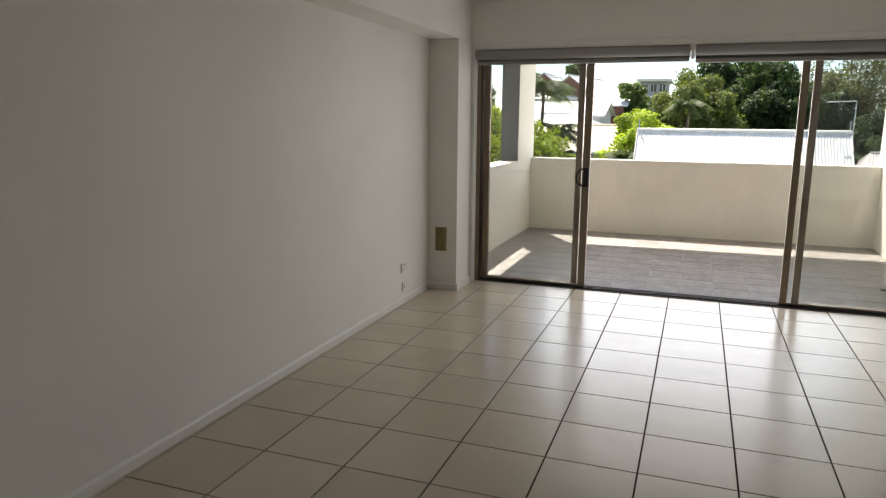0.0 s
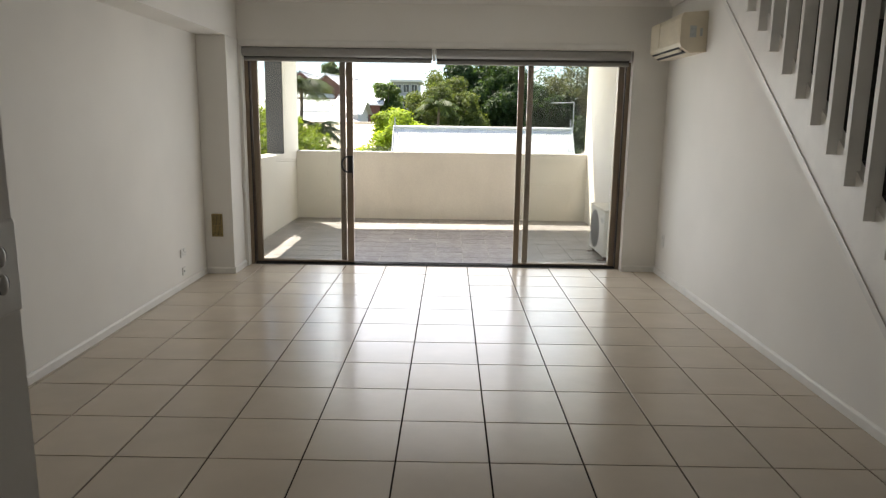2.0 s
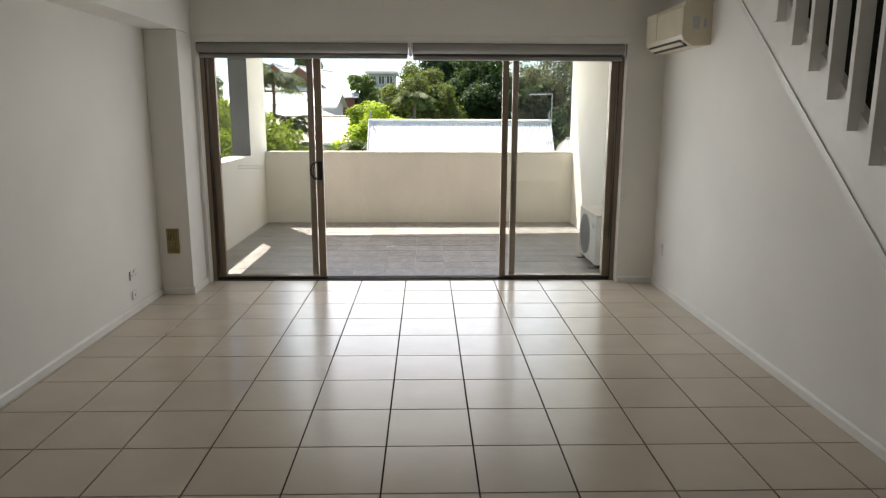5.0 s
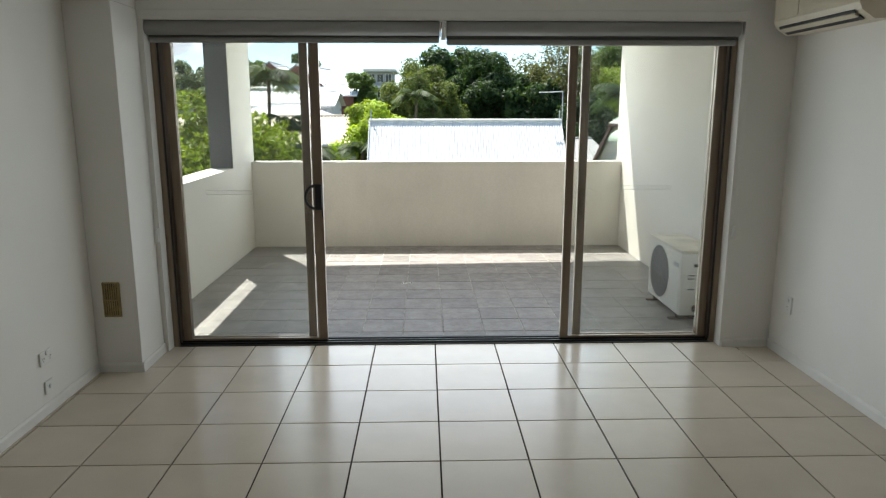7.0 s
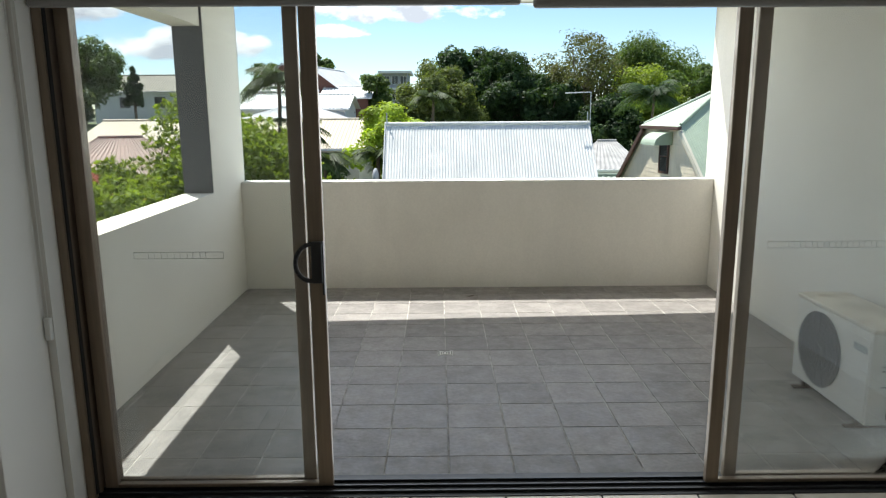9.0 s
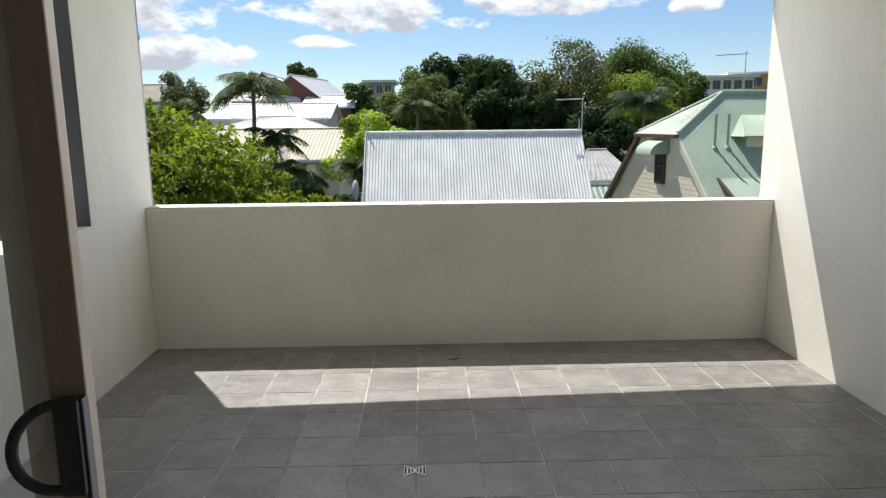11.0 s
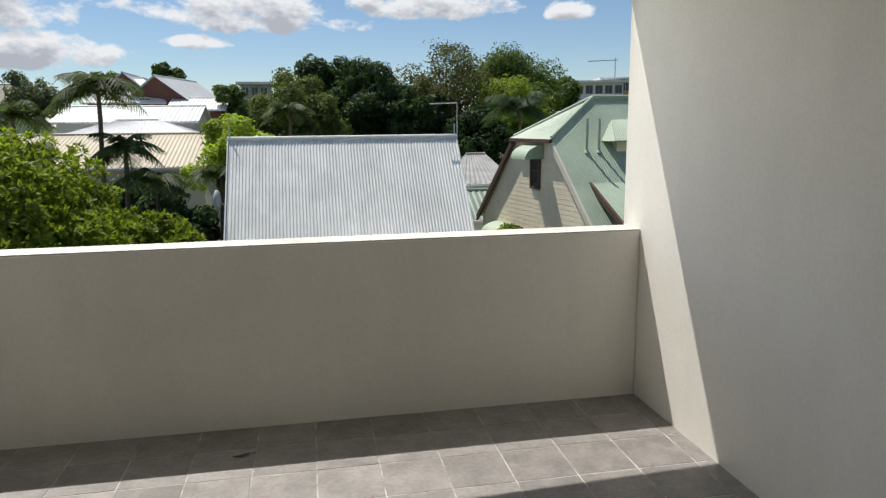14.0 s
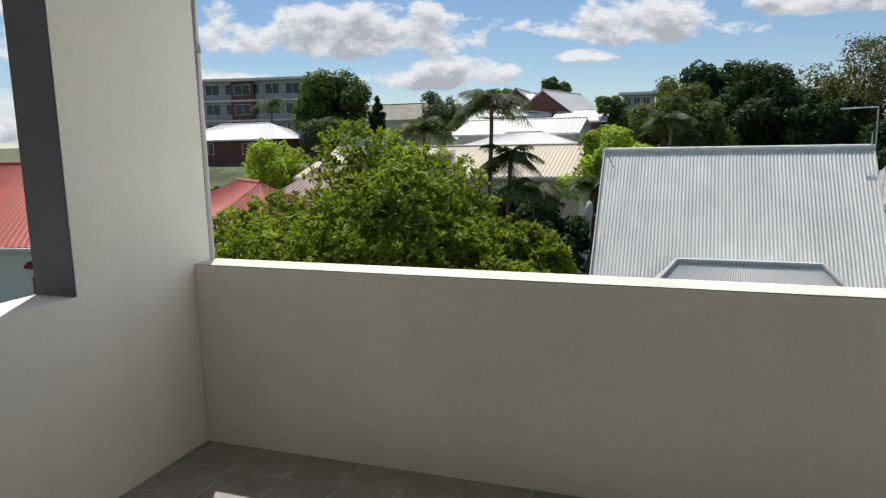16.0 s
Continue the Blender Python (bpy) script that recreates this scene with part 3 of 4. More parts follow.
under(mesh_ob("grille", bm, Mat("grey_wire", (0.30, 0.30, 0.29), 0.5).vary(20, 0.85, 1.1).m), ou)
under(box_ob("front_panel", (OX0 - 0.004, OY0 + 0.015, OZ0 + 0.04), (OX0 + 0.001, OY0 + 0.19, OZ1 - 0.06), unit_paint, None, 0.003), ou)
under(box_ob("badge", (OX0 - 0.006, OY0 + 0.03, OZ1 - 0.14), (OX0 - 0.0042, OY0 + 0.15, OZ1 - 0.10), film_mat), ou)
under(box_ob("side_handle", (OX0 + 0.10, OY0 - 0.003, 0.38), (OX0 + 0.19, OY0 + 0.001, 0.405), dark_gap, None, 0.001), ou)
for z in (0.31, 0.285, 0.20):
    under(box_ob("louvre", (OX0 + 0.06, OY0 - 0.003, z), (OX0 + 0.11, OY0 + 0.001, z + 0.008), dark_gap), ou)
bm = bmesh.new()
add_box(bm, (OX0 + 0.10, OY0 - 0.03, 0.03), (OX0 + 0.19, OY0 + 0.001, 0.08), 0, 0.01)
add_box(bm, (OX0 + 0.12, OY0 - 0.025, 0.11), (OX0 + 0.19, OY0 + 0.001, 0.15), 0, 0.01)
add_rod(bm, (OX0 + 0.15, OY0 - 0.02, 0.13), (OX0 + 0.25, OY0 - 0.03, 0.24), 0.012, None, 8)
add_rod(bm, (OX0 + 0.25, OY0 - 0.03, 0.24), (OX1 + 0.12, OY0 + 0.01, 0.30), 0.012, None, 8)
under(mesh_ob("valve", bm, rust_mat), ou)
for y in (OY0 + 0.10, OY1 - 0.10):
    bm = bmesh.new()
    add_box(bm, (OX0 - 0.04, y - 0.02, BZ + 0.001), (OX1 + 0.03, y + 0.02, BZ + 0.012), 0, 0.003)
    add_box(bm, (OX0 + 0.02, y - 0.016, BZ + 0.012), (OX1 - 0.02, y + 0.016, OZ0), 0, 0.003)
    under(mesh_ob("foot", bm, rust_mat), ou)
bm = bmesh.new()
for k in range(22):
    z = 0.03 + k * 0.02
    add_box(bm, (OX1 - 0.001, OY0 + 0.03, z), (OX1 + 0.004, OY1 - 0.03, z + 0.009))
for k in range(12):
    x = OX0 + 0.03 + k * 0.02
    add_box(bm, (x, OY1 - 0.001, 0.05), (x + 0.009, OY1 + 0.004, 0.44))
under(mesh_ob("fins", bm, fin_metal), ou)

# floor drain
DX, DY = -0.237, 1.885
drain = tagged(holder("floor_drain", DX, DY, BZ), "small bow-tie shaped metal drain cover with dark slots", "drain")
under(prism_ob("plate", [(DX - 0.05, DY - 0.05), (DX, DY - 0.015), (DX + 0.05, DY - 0.05), (DX + 0.05, DY + 0.05), (DX, DY + 0.015), (DX - 0.05, DY + 0.05)], BZ - 0.002, BZ + 0.004, "z", white_plastic), drain)
for dx, h in ((-0.043, 0.036), (-0.027, 0.024), (-0.012, 0.013), (0.012, 0.013), (0.027, 0.024), (0.043, 0.036)):
    under(box_ob("slot", (DX + dx - 0.004, DY - h, BZ + 0.0042), (DX + dx + 0.004, DY + h, BZ + 0.0052), dark_gap), drain)

# a dry leaf on the pavers
bm = bmesh.new()
out = [(0.045 * math.cos(a), 0.016 * math.sin(a) * (1 + 0.3 * math.cos(a)), 0.006 + 0.004 * math.cos(2 * a)) for a in [2 * math.pi * k / 14 for k in range(14)]]
ring = [bm.verts.new(p) for p in out]
mid = bm.verts.new((0, 0, 0.001))
for i in range(14):
    bm.faces.new((mid, ring[i], ring[(i + 1) % 14]))
add_rod(bm, (0.04, 0, 0.008), (0.075, 0.006, 0.002), 0.0016, None, 5)
dry = tagged(mesh_ob("dry_leaf", bm, Mat("dry_leaf", (0.07, 0.05, 0.035), 0.8).vary(40, 0.7, 1.3).m), "small dry brown leaf lying on the pavers", "leaf")
dry.matrix_world = pose(0.003, 3.385, BZ + 0.001, 0, 0, 15)

# ---- ground and distance ----


def ground_z(x, y):
    k = min(1.0, max(0.0, (y - 24.0) / 40.0))
    return -6.6 + 7.2 * k * k * (3 - 2 * k)


grass_mat = Mat("garden_ground", (0.075, 0.10, 0.035), 0.95).vary(0.25, 0.5, 1.5).blot(0.12, (0.12, 0.115, 0.07), 0.52, 0.6, 0.9).relief(3, 0.6, 0.1).m
xs = [-2500, -600, -200, -100] + [-80 + 8 * i for i in range(21)] + [100, 200, 600, 2500]
ys = [-600, -100, -20] + [-8 + 5 * i for i in range(26)] + [150, 250, 600, 2500]
verts = [(x, y, ground_z(x, y) + (0.25 * noise.noise((x * 0.07, y * 0.07, 0)) if abs(x) < 90 else 0)) for y in ys for x in xs]
faces = [(j * len(xs) + i, j * len(xs) + i + 1, (j + 1) * len(xs) + i + 1, (j + 1) * len(xs) + i) for j in range(len(ys) - 1) for i in range(len(xs) - 1)]
me = bpy.data.meshes.new("ground")
me.from_pydata(verts, [], faces)
me.materials.append(grass_mat)
setting(new("ground", me), "grassy suburban ground rising to the distance", "ground")

# materials of the neighbourhood
zinc = Mat("pale_zinc_roofing", (0.71, 0.71, 0.675), 0.6, 0.05).vary(0.5, 0.92, 1.06).vary(3, 0.95, 1.04, (1, 0.2, 0.2)).gloss(2, 0.38, 0.55).m
white_roof = Mat("white_roofing", (0.62, 0.62, 0.61), 0.5).vary(0.8, 0.93, 1.03).m
green_roof = Mat("pale_green_roofing", (0.37, 0.44, 0.33), 0.55).vary(0.7, 0.92, 1.07).vary(5, 0.96, 1.04).m
red_roof = Mat("red_roofing", (0.50, 0.115, 0.085), 0.55).vary(0.7, 0.88, 1.1).m
cream_roof = Mat("beige_roofing", (0.50, 0.43, 0.31), 0.6).vary(0.6, 0.92, 1.05).m
brown_roof = Mat("brown_roofing", (0.30, 0.20, 0.16), 0.7).vary(0.8, 0.85, 1.1).m
slate_roof = Mat("grey_tiled_roofing", (0.36, 0.35, 0.34), 0.8).vary(1.5, 0.8, 1.1).m
sage_roof = Mat("sage_roofing", (0.20, 0.25, 0.20), 0.6).vary(0.8, 0.85, 1.1).m
olive_roof = Mat("olive_tiled_roofing", (0.24, 0.22, 0.17), 0.8).vary(0.8, 0.85, 1.1).m
brick_far = Mat("red_brick", (0.155, 0.072, 0.055), 0.9).vary(0.6, 0.85, 1.1).vary(12, 0.8, 1.15, (1, 1, 3)).m
pale_wall = Mat("pale_weatherboard", (0.62, 0.58, 0.47), 0.7).vary(0.6, 0.94, 1.04).m
cream_board = Mat("cream_weatherboard", (0.80, 0.71, 0.54), 0.7).vary(0.6, 0.93, 1.04).vary(7, 0.96, 1.03, (1, 1, 0.2)).m
white_wall = Mat("white_render", (0.68, 0.68, 0.67), 0.8).vary(0.6, 0.92, 1.03).m
grey_wall = Mat("grey_render", (0.33, 0.34, 0.36), 0.8).vary(0.6, 0.92, 1.05).m
orange_wall = Mat("ochre_render", (0.55, 0.33, 0.14), 0.8).vary(0.6, 0.92, 1.05).m
brown_trim = Mat("brown_timber", (0.095, 0.05, 0.035), 0.6).vary(4, 0.85, 1.1).m
dark_glass = Mat("dark_window_glass", (0.015, 0.018, 0.022), 0.08).vary(3, 0.8, 1.2).m
bark = Mat("grey_bark", (0.16, 0.125, 0.09), 0.9).vary(6, 0.6, 1.3, (1, 1, 0.3)).relief(9, 0.7, 0.05).m


def leaf_mat(name, color):
    mt = Mat(name, color, 0.6, 0.0, 0.22).vary(1.1, 0.62, 1.35).vary(7, 0.75, 1.25)
    mt.b.inputs["Subsurface Weight"].default_value = 0.0
    n, l = mt.n, mt.l
    tr = n.new("ShaderNodeBsdfTranslucent")
    gain = n.new("ShaderNodeMix")
    gain.data_type, gain.blend_type = "RGBA", "MULTIPLY"
    gain.inputs["Factor"].default_value = 1.0
    l.new(mt.col, gain.inputs["A"])
    gain.inputs["B"].default_value = (1.5, 1.5, 0.6, 1)
    l.new(gain.outputs["Result"], tr.inputs[0])
    ad = n.new("ShaderNodeMixShader")
    ad.inputs[0].default_value = 0.40
    l.new(mt.b.outputs[0], ad.inputs[1])
    l.new(tr.outputs[0], ad.inputs[2])
    l.new(ad.outputs[0], n["Material Output"].inputs[0])
    return mt.m


leaf_bright = leaf_mat("bright_green_leaves", (0.19, 0.25, 0.035))
leaf_lime = leaf_mat("lime_green_leaves", (0.30, 0.39, 0.05))
leaf_mid = leaf_mat("mid_green_leaves", (0.088, 0.135, 0.036))
leaf_dark = leaf_mat("dark_green_leaves", (0.040, 0.072, 0.028))
leaf_olive = leaf_mat("olive_leaves", (0.105, 0.115, 0.050))
leaf_grey = leaf_mat("grey_green_leaves", (0.10, 0.125, 0.085))
leaf_dome = leaf_mat("olive_green_leaves", (0.105, 0.135, 0.042))
leaf_palm = leaf_mat("palm_leaves", (0.07, 0.10, 0.035))


def leaf_cloud(name, pts, nrm, size, mat, parent, rng, thin=0.45):
    """Many pointed leaves at given points, tilted about given directions."""
    k = len(pts)
    n = nrm + rng.normal(0, 0.55, (k, 3))
    n /= np.linalg.norm(n, axis=1)[:, None]
    a = np.cross(n, rng.normal(0, 1, (k, 3)))
    a /= np.linalg.norm(a, axis=1)[:, None] + 1e-9
    b = np.cross(n, a)
    s = (size * rng.uniform(0.6, 1.35, k))[:, None]
    quad = np.stack([pts - a * s, pts + b * s * thin + n * s * 0.12, pts + a * s, pts - b * s * thin + n * s * 0.12], 1).reshape(-1, 3)
    me = bpy.data.meshes.new(name)
    me.vertices.add(4 * k)
    me.vertices.foreach_set("co", quad.astype(np.float32).ravel())
    me.loops.add(4 * k)
    me.loops.foreach_set("vertex_index", np.arange(4 * k, dtype=np.int32))
    me.polygons.add(k)
    me.polygons.foreach_set("loop_start", np.arange(0, 4 * k, 4, dtype=np.int32))
    me.update(calc_edges=True)
    me.materials.append(mat)
    ob = new(name, me)
    ob.parent = parent
    ob["kind"] = "stuff"
    return ob


def tree(label, x, y, top, radius, mat, seed, leaves=5000, size=0.22, drop=1.0, lobes=16, gap=0.0, category="tree", cone=0.0, clump=1.0):
    """A trunk with limbs and a crown of leaf clumps. drop: depth of the crown in radii."""
    if y > 16:
        leaves, size, lobes, clump = int(leaves * 1.55), size * 0.72, int(lobes * 1.6), clump * 0.85
    rng = np.random.default_rng(seed)
    z0 = ground_z(x, y)
    root = tagged(holder("tree", x, y, z0), label, category)
    h = top - z0
    crown = min(h * 0.9, radius * 2 * drop)
    cz = h - crown * 0.5
    cents, sizes = [], []
    for i in range(lobes):
        d = rng.normal(0, 1, 3)
        d /= np.linalg.norm(d)
        r = rng.uniform(0.35, 0.78)
        slim = 1 - cone * max(0.0, d[2] * 0.5 + 0.5)
        cents.append((d[0] * r * radius * slim, d[1] * r * radius * slim, cz + d[2] * r * crown * 0.5))
        sizes.append(radius * clump * rng.uniform(0.26, 0.46) * (1 - 0.55 * cone * max(0.0, d[2])))
    cents, sizes = np.array(cents), np.array(sizes)
    bm = bmesh.new()
    add_rod(bm, (0, 0, -0.3), (0, 0, cz * 0.75 + 0.1), 0.05 * radius + 0.08, 0.035 * radius + 0.04, 10)
    for c in cents[: max(6, lobes // 2)]:
        add_rod(bm, (0, 0, max(0.2, cz * 0.55)), c, 0.022 * radius + 0.03, 0.012, 6)
    mesh_ob("trunk", bm, bark, root)
    which = rng.choice(lobes, leaves, p=sizes ** 2 / (sizes ** 2).sum())
    d = rng.normal(0, 1, (leaves, 3))
    d[:, 2] += 0.25
    d /= np.linalg.norm(d, axis=1)[:, None]
    bump = 1 + 0.22 * np.sin(d[:, 0] * 5 + which) * np.cos(d[:, 1] * 6 + which * 2.1)
    r = sizes[which] * (1 - 0.55 * rng.random(leaves) ** 2.2) * bump
    pts = cents[which] + d * r[:, None] * np.array((1, 1, 0.85))
    if gap > 0:
        keep = np.array([noise.noise((p[0] * 0.9, p[1] * 0.9, p[2] * 0.9 + seed)) for p in pts]) > gap - 0.5
        pts, d = pts[keep], d[keep]
    leaf_cloud("leaves", pts, d + np.array((0, 0, 0.35)), size, mat, root, rng)
    return root


def broadleaf(label, x, y, top, radius, mat, seed, tips, size, drop, lobes):
    """A near tree: a lumpy crown whose twigs each end in a rosette of broad leaves."""
    rng = np.random.default_rng(seed)
    z0 = ground_z(x, y)
    root = tagged(holder("tree", x, y, z0), label, "tree")
    h = top - z0
    crown = min(h * 0.9, radius * 2 * drop)
    cz = h - crown * 0.5
    k = np.arange(lobes) + 0.5
    up = 1 - 1.7 * k / lobes
    turn = k * 2.39996 + rng.normal(0, 0.35, lobes)
    flat = np.sqrt(1 - up * up)
    reach = rng.uniform(0.62, 0.86, lobes)
    taper = 1 - 0.42 * np.clip(up, 0, 1)
    cents = np.stack([np.cos(turn) * flat * reach * taper * radius, np.sin(turn) * flat * reach * taper * radius, cz + up * reach * crown * 0.5], 1)
    sizes = radius * rng.uniform(0.22, 0.34, lobes)
    bm = bmesh.new()
    add_rod(bm, (0, 0, -0.3), (0, 0, cz * 0.7), 0.05 * radius + 0.06, 0.03 * radius + 0.03, 10)
    for c in cents:
        mid = Vector((c[0] * 0.45, c[1] * 0.45, cz * 0.6 + (c[2] - cz * 0.6) * 0.5))
        add_rod(bm, (0, 0, cz * 0.5), mid, 0.02 * radius + 0.02, 0.035, 6)
        add_rod(bm, mid, c, 0.035, 0.012, 6)
    mesh_ob("trunk", bm, bark, root)
    which = rng.choice(lobes, tips, p=sizes ** 2 / (sizes ** 2).sum())
    d = rng.normal(0, 1, (tips, 3))
    d[:, 2] += 0.35
    d /= np.linalg.norm(d, axis=1)[:, None]
    long = rng.uniform(0.72, 1.06, tips)
    tip = cents[which] + d * (sizes[which] * long)[:, None]
    per = 15
    t = np.repeat(tip, per, 0)
    grow = np.repeat(d + np.array((0, 0, 0.5)), per, 0)
    grow /= np.linalg.norm(grow, axis=1)[:, None]
    out = grow * 0.55 + rng.normal(0, 0.62, (tips * per, 3))
    out /= np.linalg.norm(out, axis=1)[:, None]
    s = (size * rng.uniform(0.65, 1.25, tips * per))[:, None]
    side = np.cross(out, grow + rng.normal(0, 0.25, out.shape))
    side /= np.linalg.norm(side, axis=1)[:, None] + 1e-9
    face = np.cross(side, out)
    base = t + out * s * 0.25
    quad = np.stack([base, base + out * s * 1.0 + side * s * 0.42 + face * s * 0.1, base + out * s * 1.9 - face * s * 0.15, base + out * s * 1.0 - side * s * 0.42 + face * s * 0.1], 1).reshape(-1, 3)
    m = tips * per
    me = bpy.data.meshes.new("leaves")
    me.vertices.add(4 * m)
    me.vertices.foreach_set("co", quad.astype(np.float32).ravel())
    me.loops.add(4 * m)
    me.loops.foreach_set("vertex_index", np.arange(4 * m, dtype=np.int32))
    me.polygons.add(m)
    me.polygons.foreach_set("loop_start", np.arange(0, 4 * m, 4, dtype=np.int32))
    me.update(calc_edges=True)
    me.materials.append(mat)
    ob = new("leaves", me)
    ob.parent = root
    ob["kind"] = "stuff"
    return root


def palm(label, x, y, top, length, seed, fronds=18, mat=None, base=None):
    rng = np.random.default_rng(seed)
    z0 = ground_z(x, y) if base is None else base
    root = tagged(holder("palm_tree", x, y, z0), label, "palm tree")
    h = top - z0
    bm = bmesh.new()
    for i in range(8):
        add_rod(bm, (0.06 * math.sin(i), 0, h * i / 8 - 0.05), (0.06 * math.sin(i + 1), 0, h * (i + 1) / 8), 0.12 - 0.005 * i, 0.11 - 0.005 * i, 10)
    mesh_ob("trunk", bm, bark, root)
    quads = []
    for k in range(fronds):
        a = 2 * math.pi * (k * 0.382 + rng.uniform(0, 0.08))
        lift = rng.uniform(0.15, 1.15)
        L = length * rng.uniform(0.8, 1.1)
        prev = None
        for s in np.linspace(0, 1, 17):
            rad = L * (s * math.cos(lift * (1 - 0.4 * s)))
            zz = h + L * (s * math.sin(lift) - 0.95 * s * s * (0.55 + 0.3 * math.cos(lift)))
            p = Vector((rad * math.cos(a), rad * math.sin(a), zz))
            if prev is not None:
                t = (p - prev).normalized()
                sd = t.cross(Vector((0, 0, 1))).normalized()
                w = 0.02
                quads.append((prev - sd * w, prev + sd * w, p + sd * w, p - sd * w))
                ll = length * 0.34 * math.sin(math.pi * min(1, 0.12 + 0.88 * s)) ** 0.7 + 0.05
                for g in (-1, 1):
                    for f in (0.0, 0.5):
                        q = prev.lerp(p, f)
                        tip = q + (sd * g * 0.8 + t * 0.55 + Vector((0, 0, -0.55 + rng.uniform(-0.2, 0.2)))) * ll
                        quads.append((q - t * 0.03, q + t * 0.03, tip + t * 0.01, tip - t * 0.01))
            prev = p
    me = bpy.data.meshes.new("fronds")
    me.from_pydata([tuple(v) for q in quads for v in q], [], [(4 * i, 4 * i + 1, 4 * i + 2, 4 * i + 3) for i in range(len(quads))])
    me.materials.append(mat or leaf_palm)
    ob = new("fronds", me)
    ob.parent = root
    ob["kind"] = "stuff"
    return root


def sheet(a, b, c, d, pitch, depth, thick=0.03):
    """Corrugated roofing between four corners: a-b along the eave, d-c along the ridge; ribs run from eave to ridge."""
    a, b, c, d = (Vector(p) for p in (a, b, c, d))
    nrm = (b - a).cross(d - a).normalized()
    if nrm.z < 0:
        nrm = -nrm
    k = max(2, int((b - a).length / pitch * 4))
    bm = bmesh.new()
    rows = []
    for i in range(k + 1):
        f = i / k
        off = nrm * depth * (1 if i % 4 in (1, 2) else 0)
        rows.append([bm.verts.new(v) for v in (a.lerp(b, f) + off, d.lerp(c, f) + off, d.lerp(c, f) - nrm * thick, a.lerp(b, f) - nrm * thick)])
    for r, s in zip(rows, rows[1:]):
        for j in range(4):
            bm.faces.new((r[j], s[j], s[(j + 1) % 4], r[(j + 1) % 4]))
    bm.faces.new(rows[0])
    bm.faces.new(rows[-1][::-1])
    bmesh.ops.recalc_face_normals(bm, faces=bm.faces[:])
    return bm


def window_on(parent, x, z, w, h, y, bars=1, frame_mat=None):
    """A framed window on a wall that faces -y, in the house's own axes."""
    fm = frame_mat or white_wall
    top = box_ob("window", (x - w / 2, y - 0.03, z), (x + w / 2, y + 0.02, z + h), dark_glass, parent)
    bm = bmesh.new()
    t = 0.05
    add_box(bm, (x - w / 2 - t, y - 0.07, z - t), (x + w / 2 + t, y - 0.02, z))
    add_box(bm, (x - w / 2 - t, y - 0.05, z + h), (x + w / 2 + t, y - 0.02, z + h + t))
    add_box(bm, (x - w / 2 - t, y - 0.05, z), (x - w / 2, y - 0.02, z + h))
    add_box(bm, (x + w / 2, y - 0.05, z), (x + w / 2 + t, y - 0.02, z + h))
    for i in range(bars):
        q = x - w / 2 + w * (i + 1) / (bars + 1)
        add_box(bm, (q - 0.02, y - 0.045, z), (q + 0.02, y - 0.031, z + h))
    mesh_ob("frame", bm, fm, top)
    return top


def house(label, x, y, rz, w, d, eave, ridge, wall, roof, windows=(), hip=0.0, over=0.4, pitch=0.3):
    """A house whose ridge runs along its own x; hip draws the ridge in at both ends."""
    z0 = ground_z(x, y) - 0.5
    root = tagged(holder("house", x, y, z0, rz), label, "house")
    e, r = eave - z0, ridge - z0
    bm = bmesh.new()
    if hip > 0:
        add_box(bm, (-w / 2, 0, 0), (w / 2, d, e))
    else:
        add_prism(bm, [(0, 0), (d, 0), (d, e), (d / 2, r - 0.05), (0, e)], -w / 2, w / 2, "x")
    mesh_ob("wall", bm, wall, root)
    W, o = w / 2 + over, over
    ez = e - over * (r - e) / (d / 2)
    mesh_ob("roof", sheet((-W, -o, ez), (W, -o, ez), (W - hip, d / 2, r), (-W + hip, d / 2, r), pitch, 0.03), roof, root)
    mesh_ob("roof", sheet((W, d + o, ez), (-W, d + o, ez), (-W + hip, d / 2, r), (W - hip, d / 2, r), pitch, 0.03), roof, root)
    if hip > 0:
        for s in (-1, 1):
            mesh_ob("roof", sheet((s * W, -o, ez), (s * W, d + o, ez), (s * (W - hip), d / 2 + 0.01, r), (s * (W - hip), d / 2 - 0.01, r), pitch, 0.03), roof, root)
    bm = bmesh.new()
    add_rod(bm, (-W + hip, d / 2, r + 0.02), (W - hip, d / 2, r + 0.02), 0.09, None, 8)
    mesh_ob("ridge_cap", bm, roof, root)
    bm = bmesh.new()
    add_box(bm, (-W, -o - 0.12, ez - 0.14), (W, -o, ez - 0.01), 0, 0.02)
    mesh_ob("gutter", bm, white_wall, root)
    for wx, wz, ww, wh in windows:
        window_on(root, wx, wz - z0, ww, wh, 0.0)
    return root


# ---- the zinc-roofed cottage ----
cot = tagged(holder("cottage", 1.75, 22.6, -6.6), "timber cottage under a steep pale corrugated metal roof", "house")


def at_cot(ob):
    return under(ob, cot)


RX0, RX1 = -2.42, 5.90
at_cot(mesh_ob("roof", sheet((RX0, 22.30, -3.08), (RX1, 22.30, -3.08), (RX1, 26.03, 1.07), (RX0, 26.03, 1.07), 0.112, 0.018), zinc))
at_cot(mesh_ob("roof", sheet((RX1, 29.8, -3.08), (RX0, 29.8, -3.08), (RX0, 26.03, 1.07), (RX1, 26.03, 1.07), 0.112, 0.018), zinc))
bm = bmesh.new()
add_rod(bm, (RX0 - 0.03, 26.03, 1.09), (RX1 + 0.03, 26.03, 1.09), 0.085, None, 10)
at_cot(mesh_ob("ridge_cap", bm, zinc))
for x in (RX0 - 0.04, RX1):
    at_cot(prism_ob("barge_board", [(22.25, -3.2), (22.25, -3.02), (26.03, 1.16), (26.03, 0.98)], x, x + 0.04, "x", white_wall))
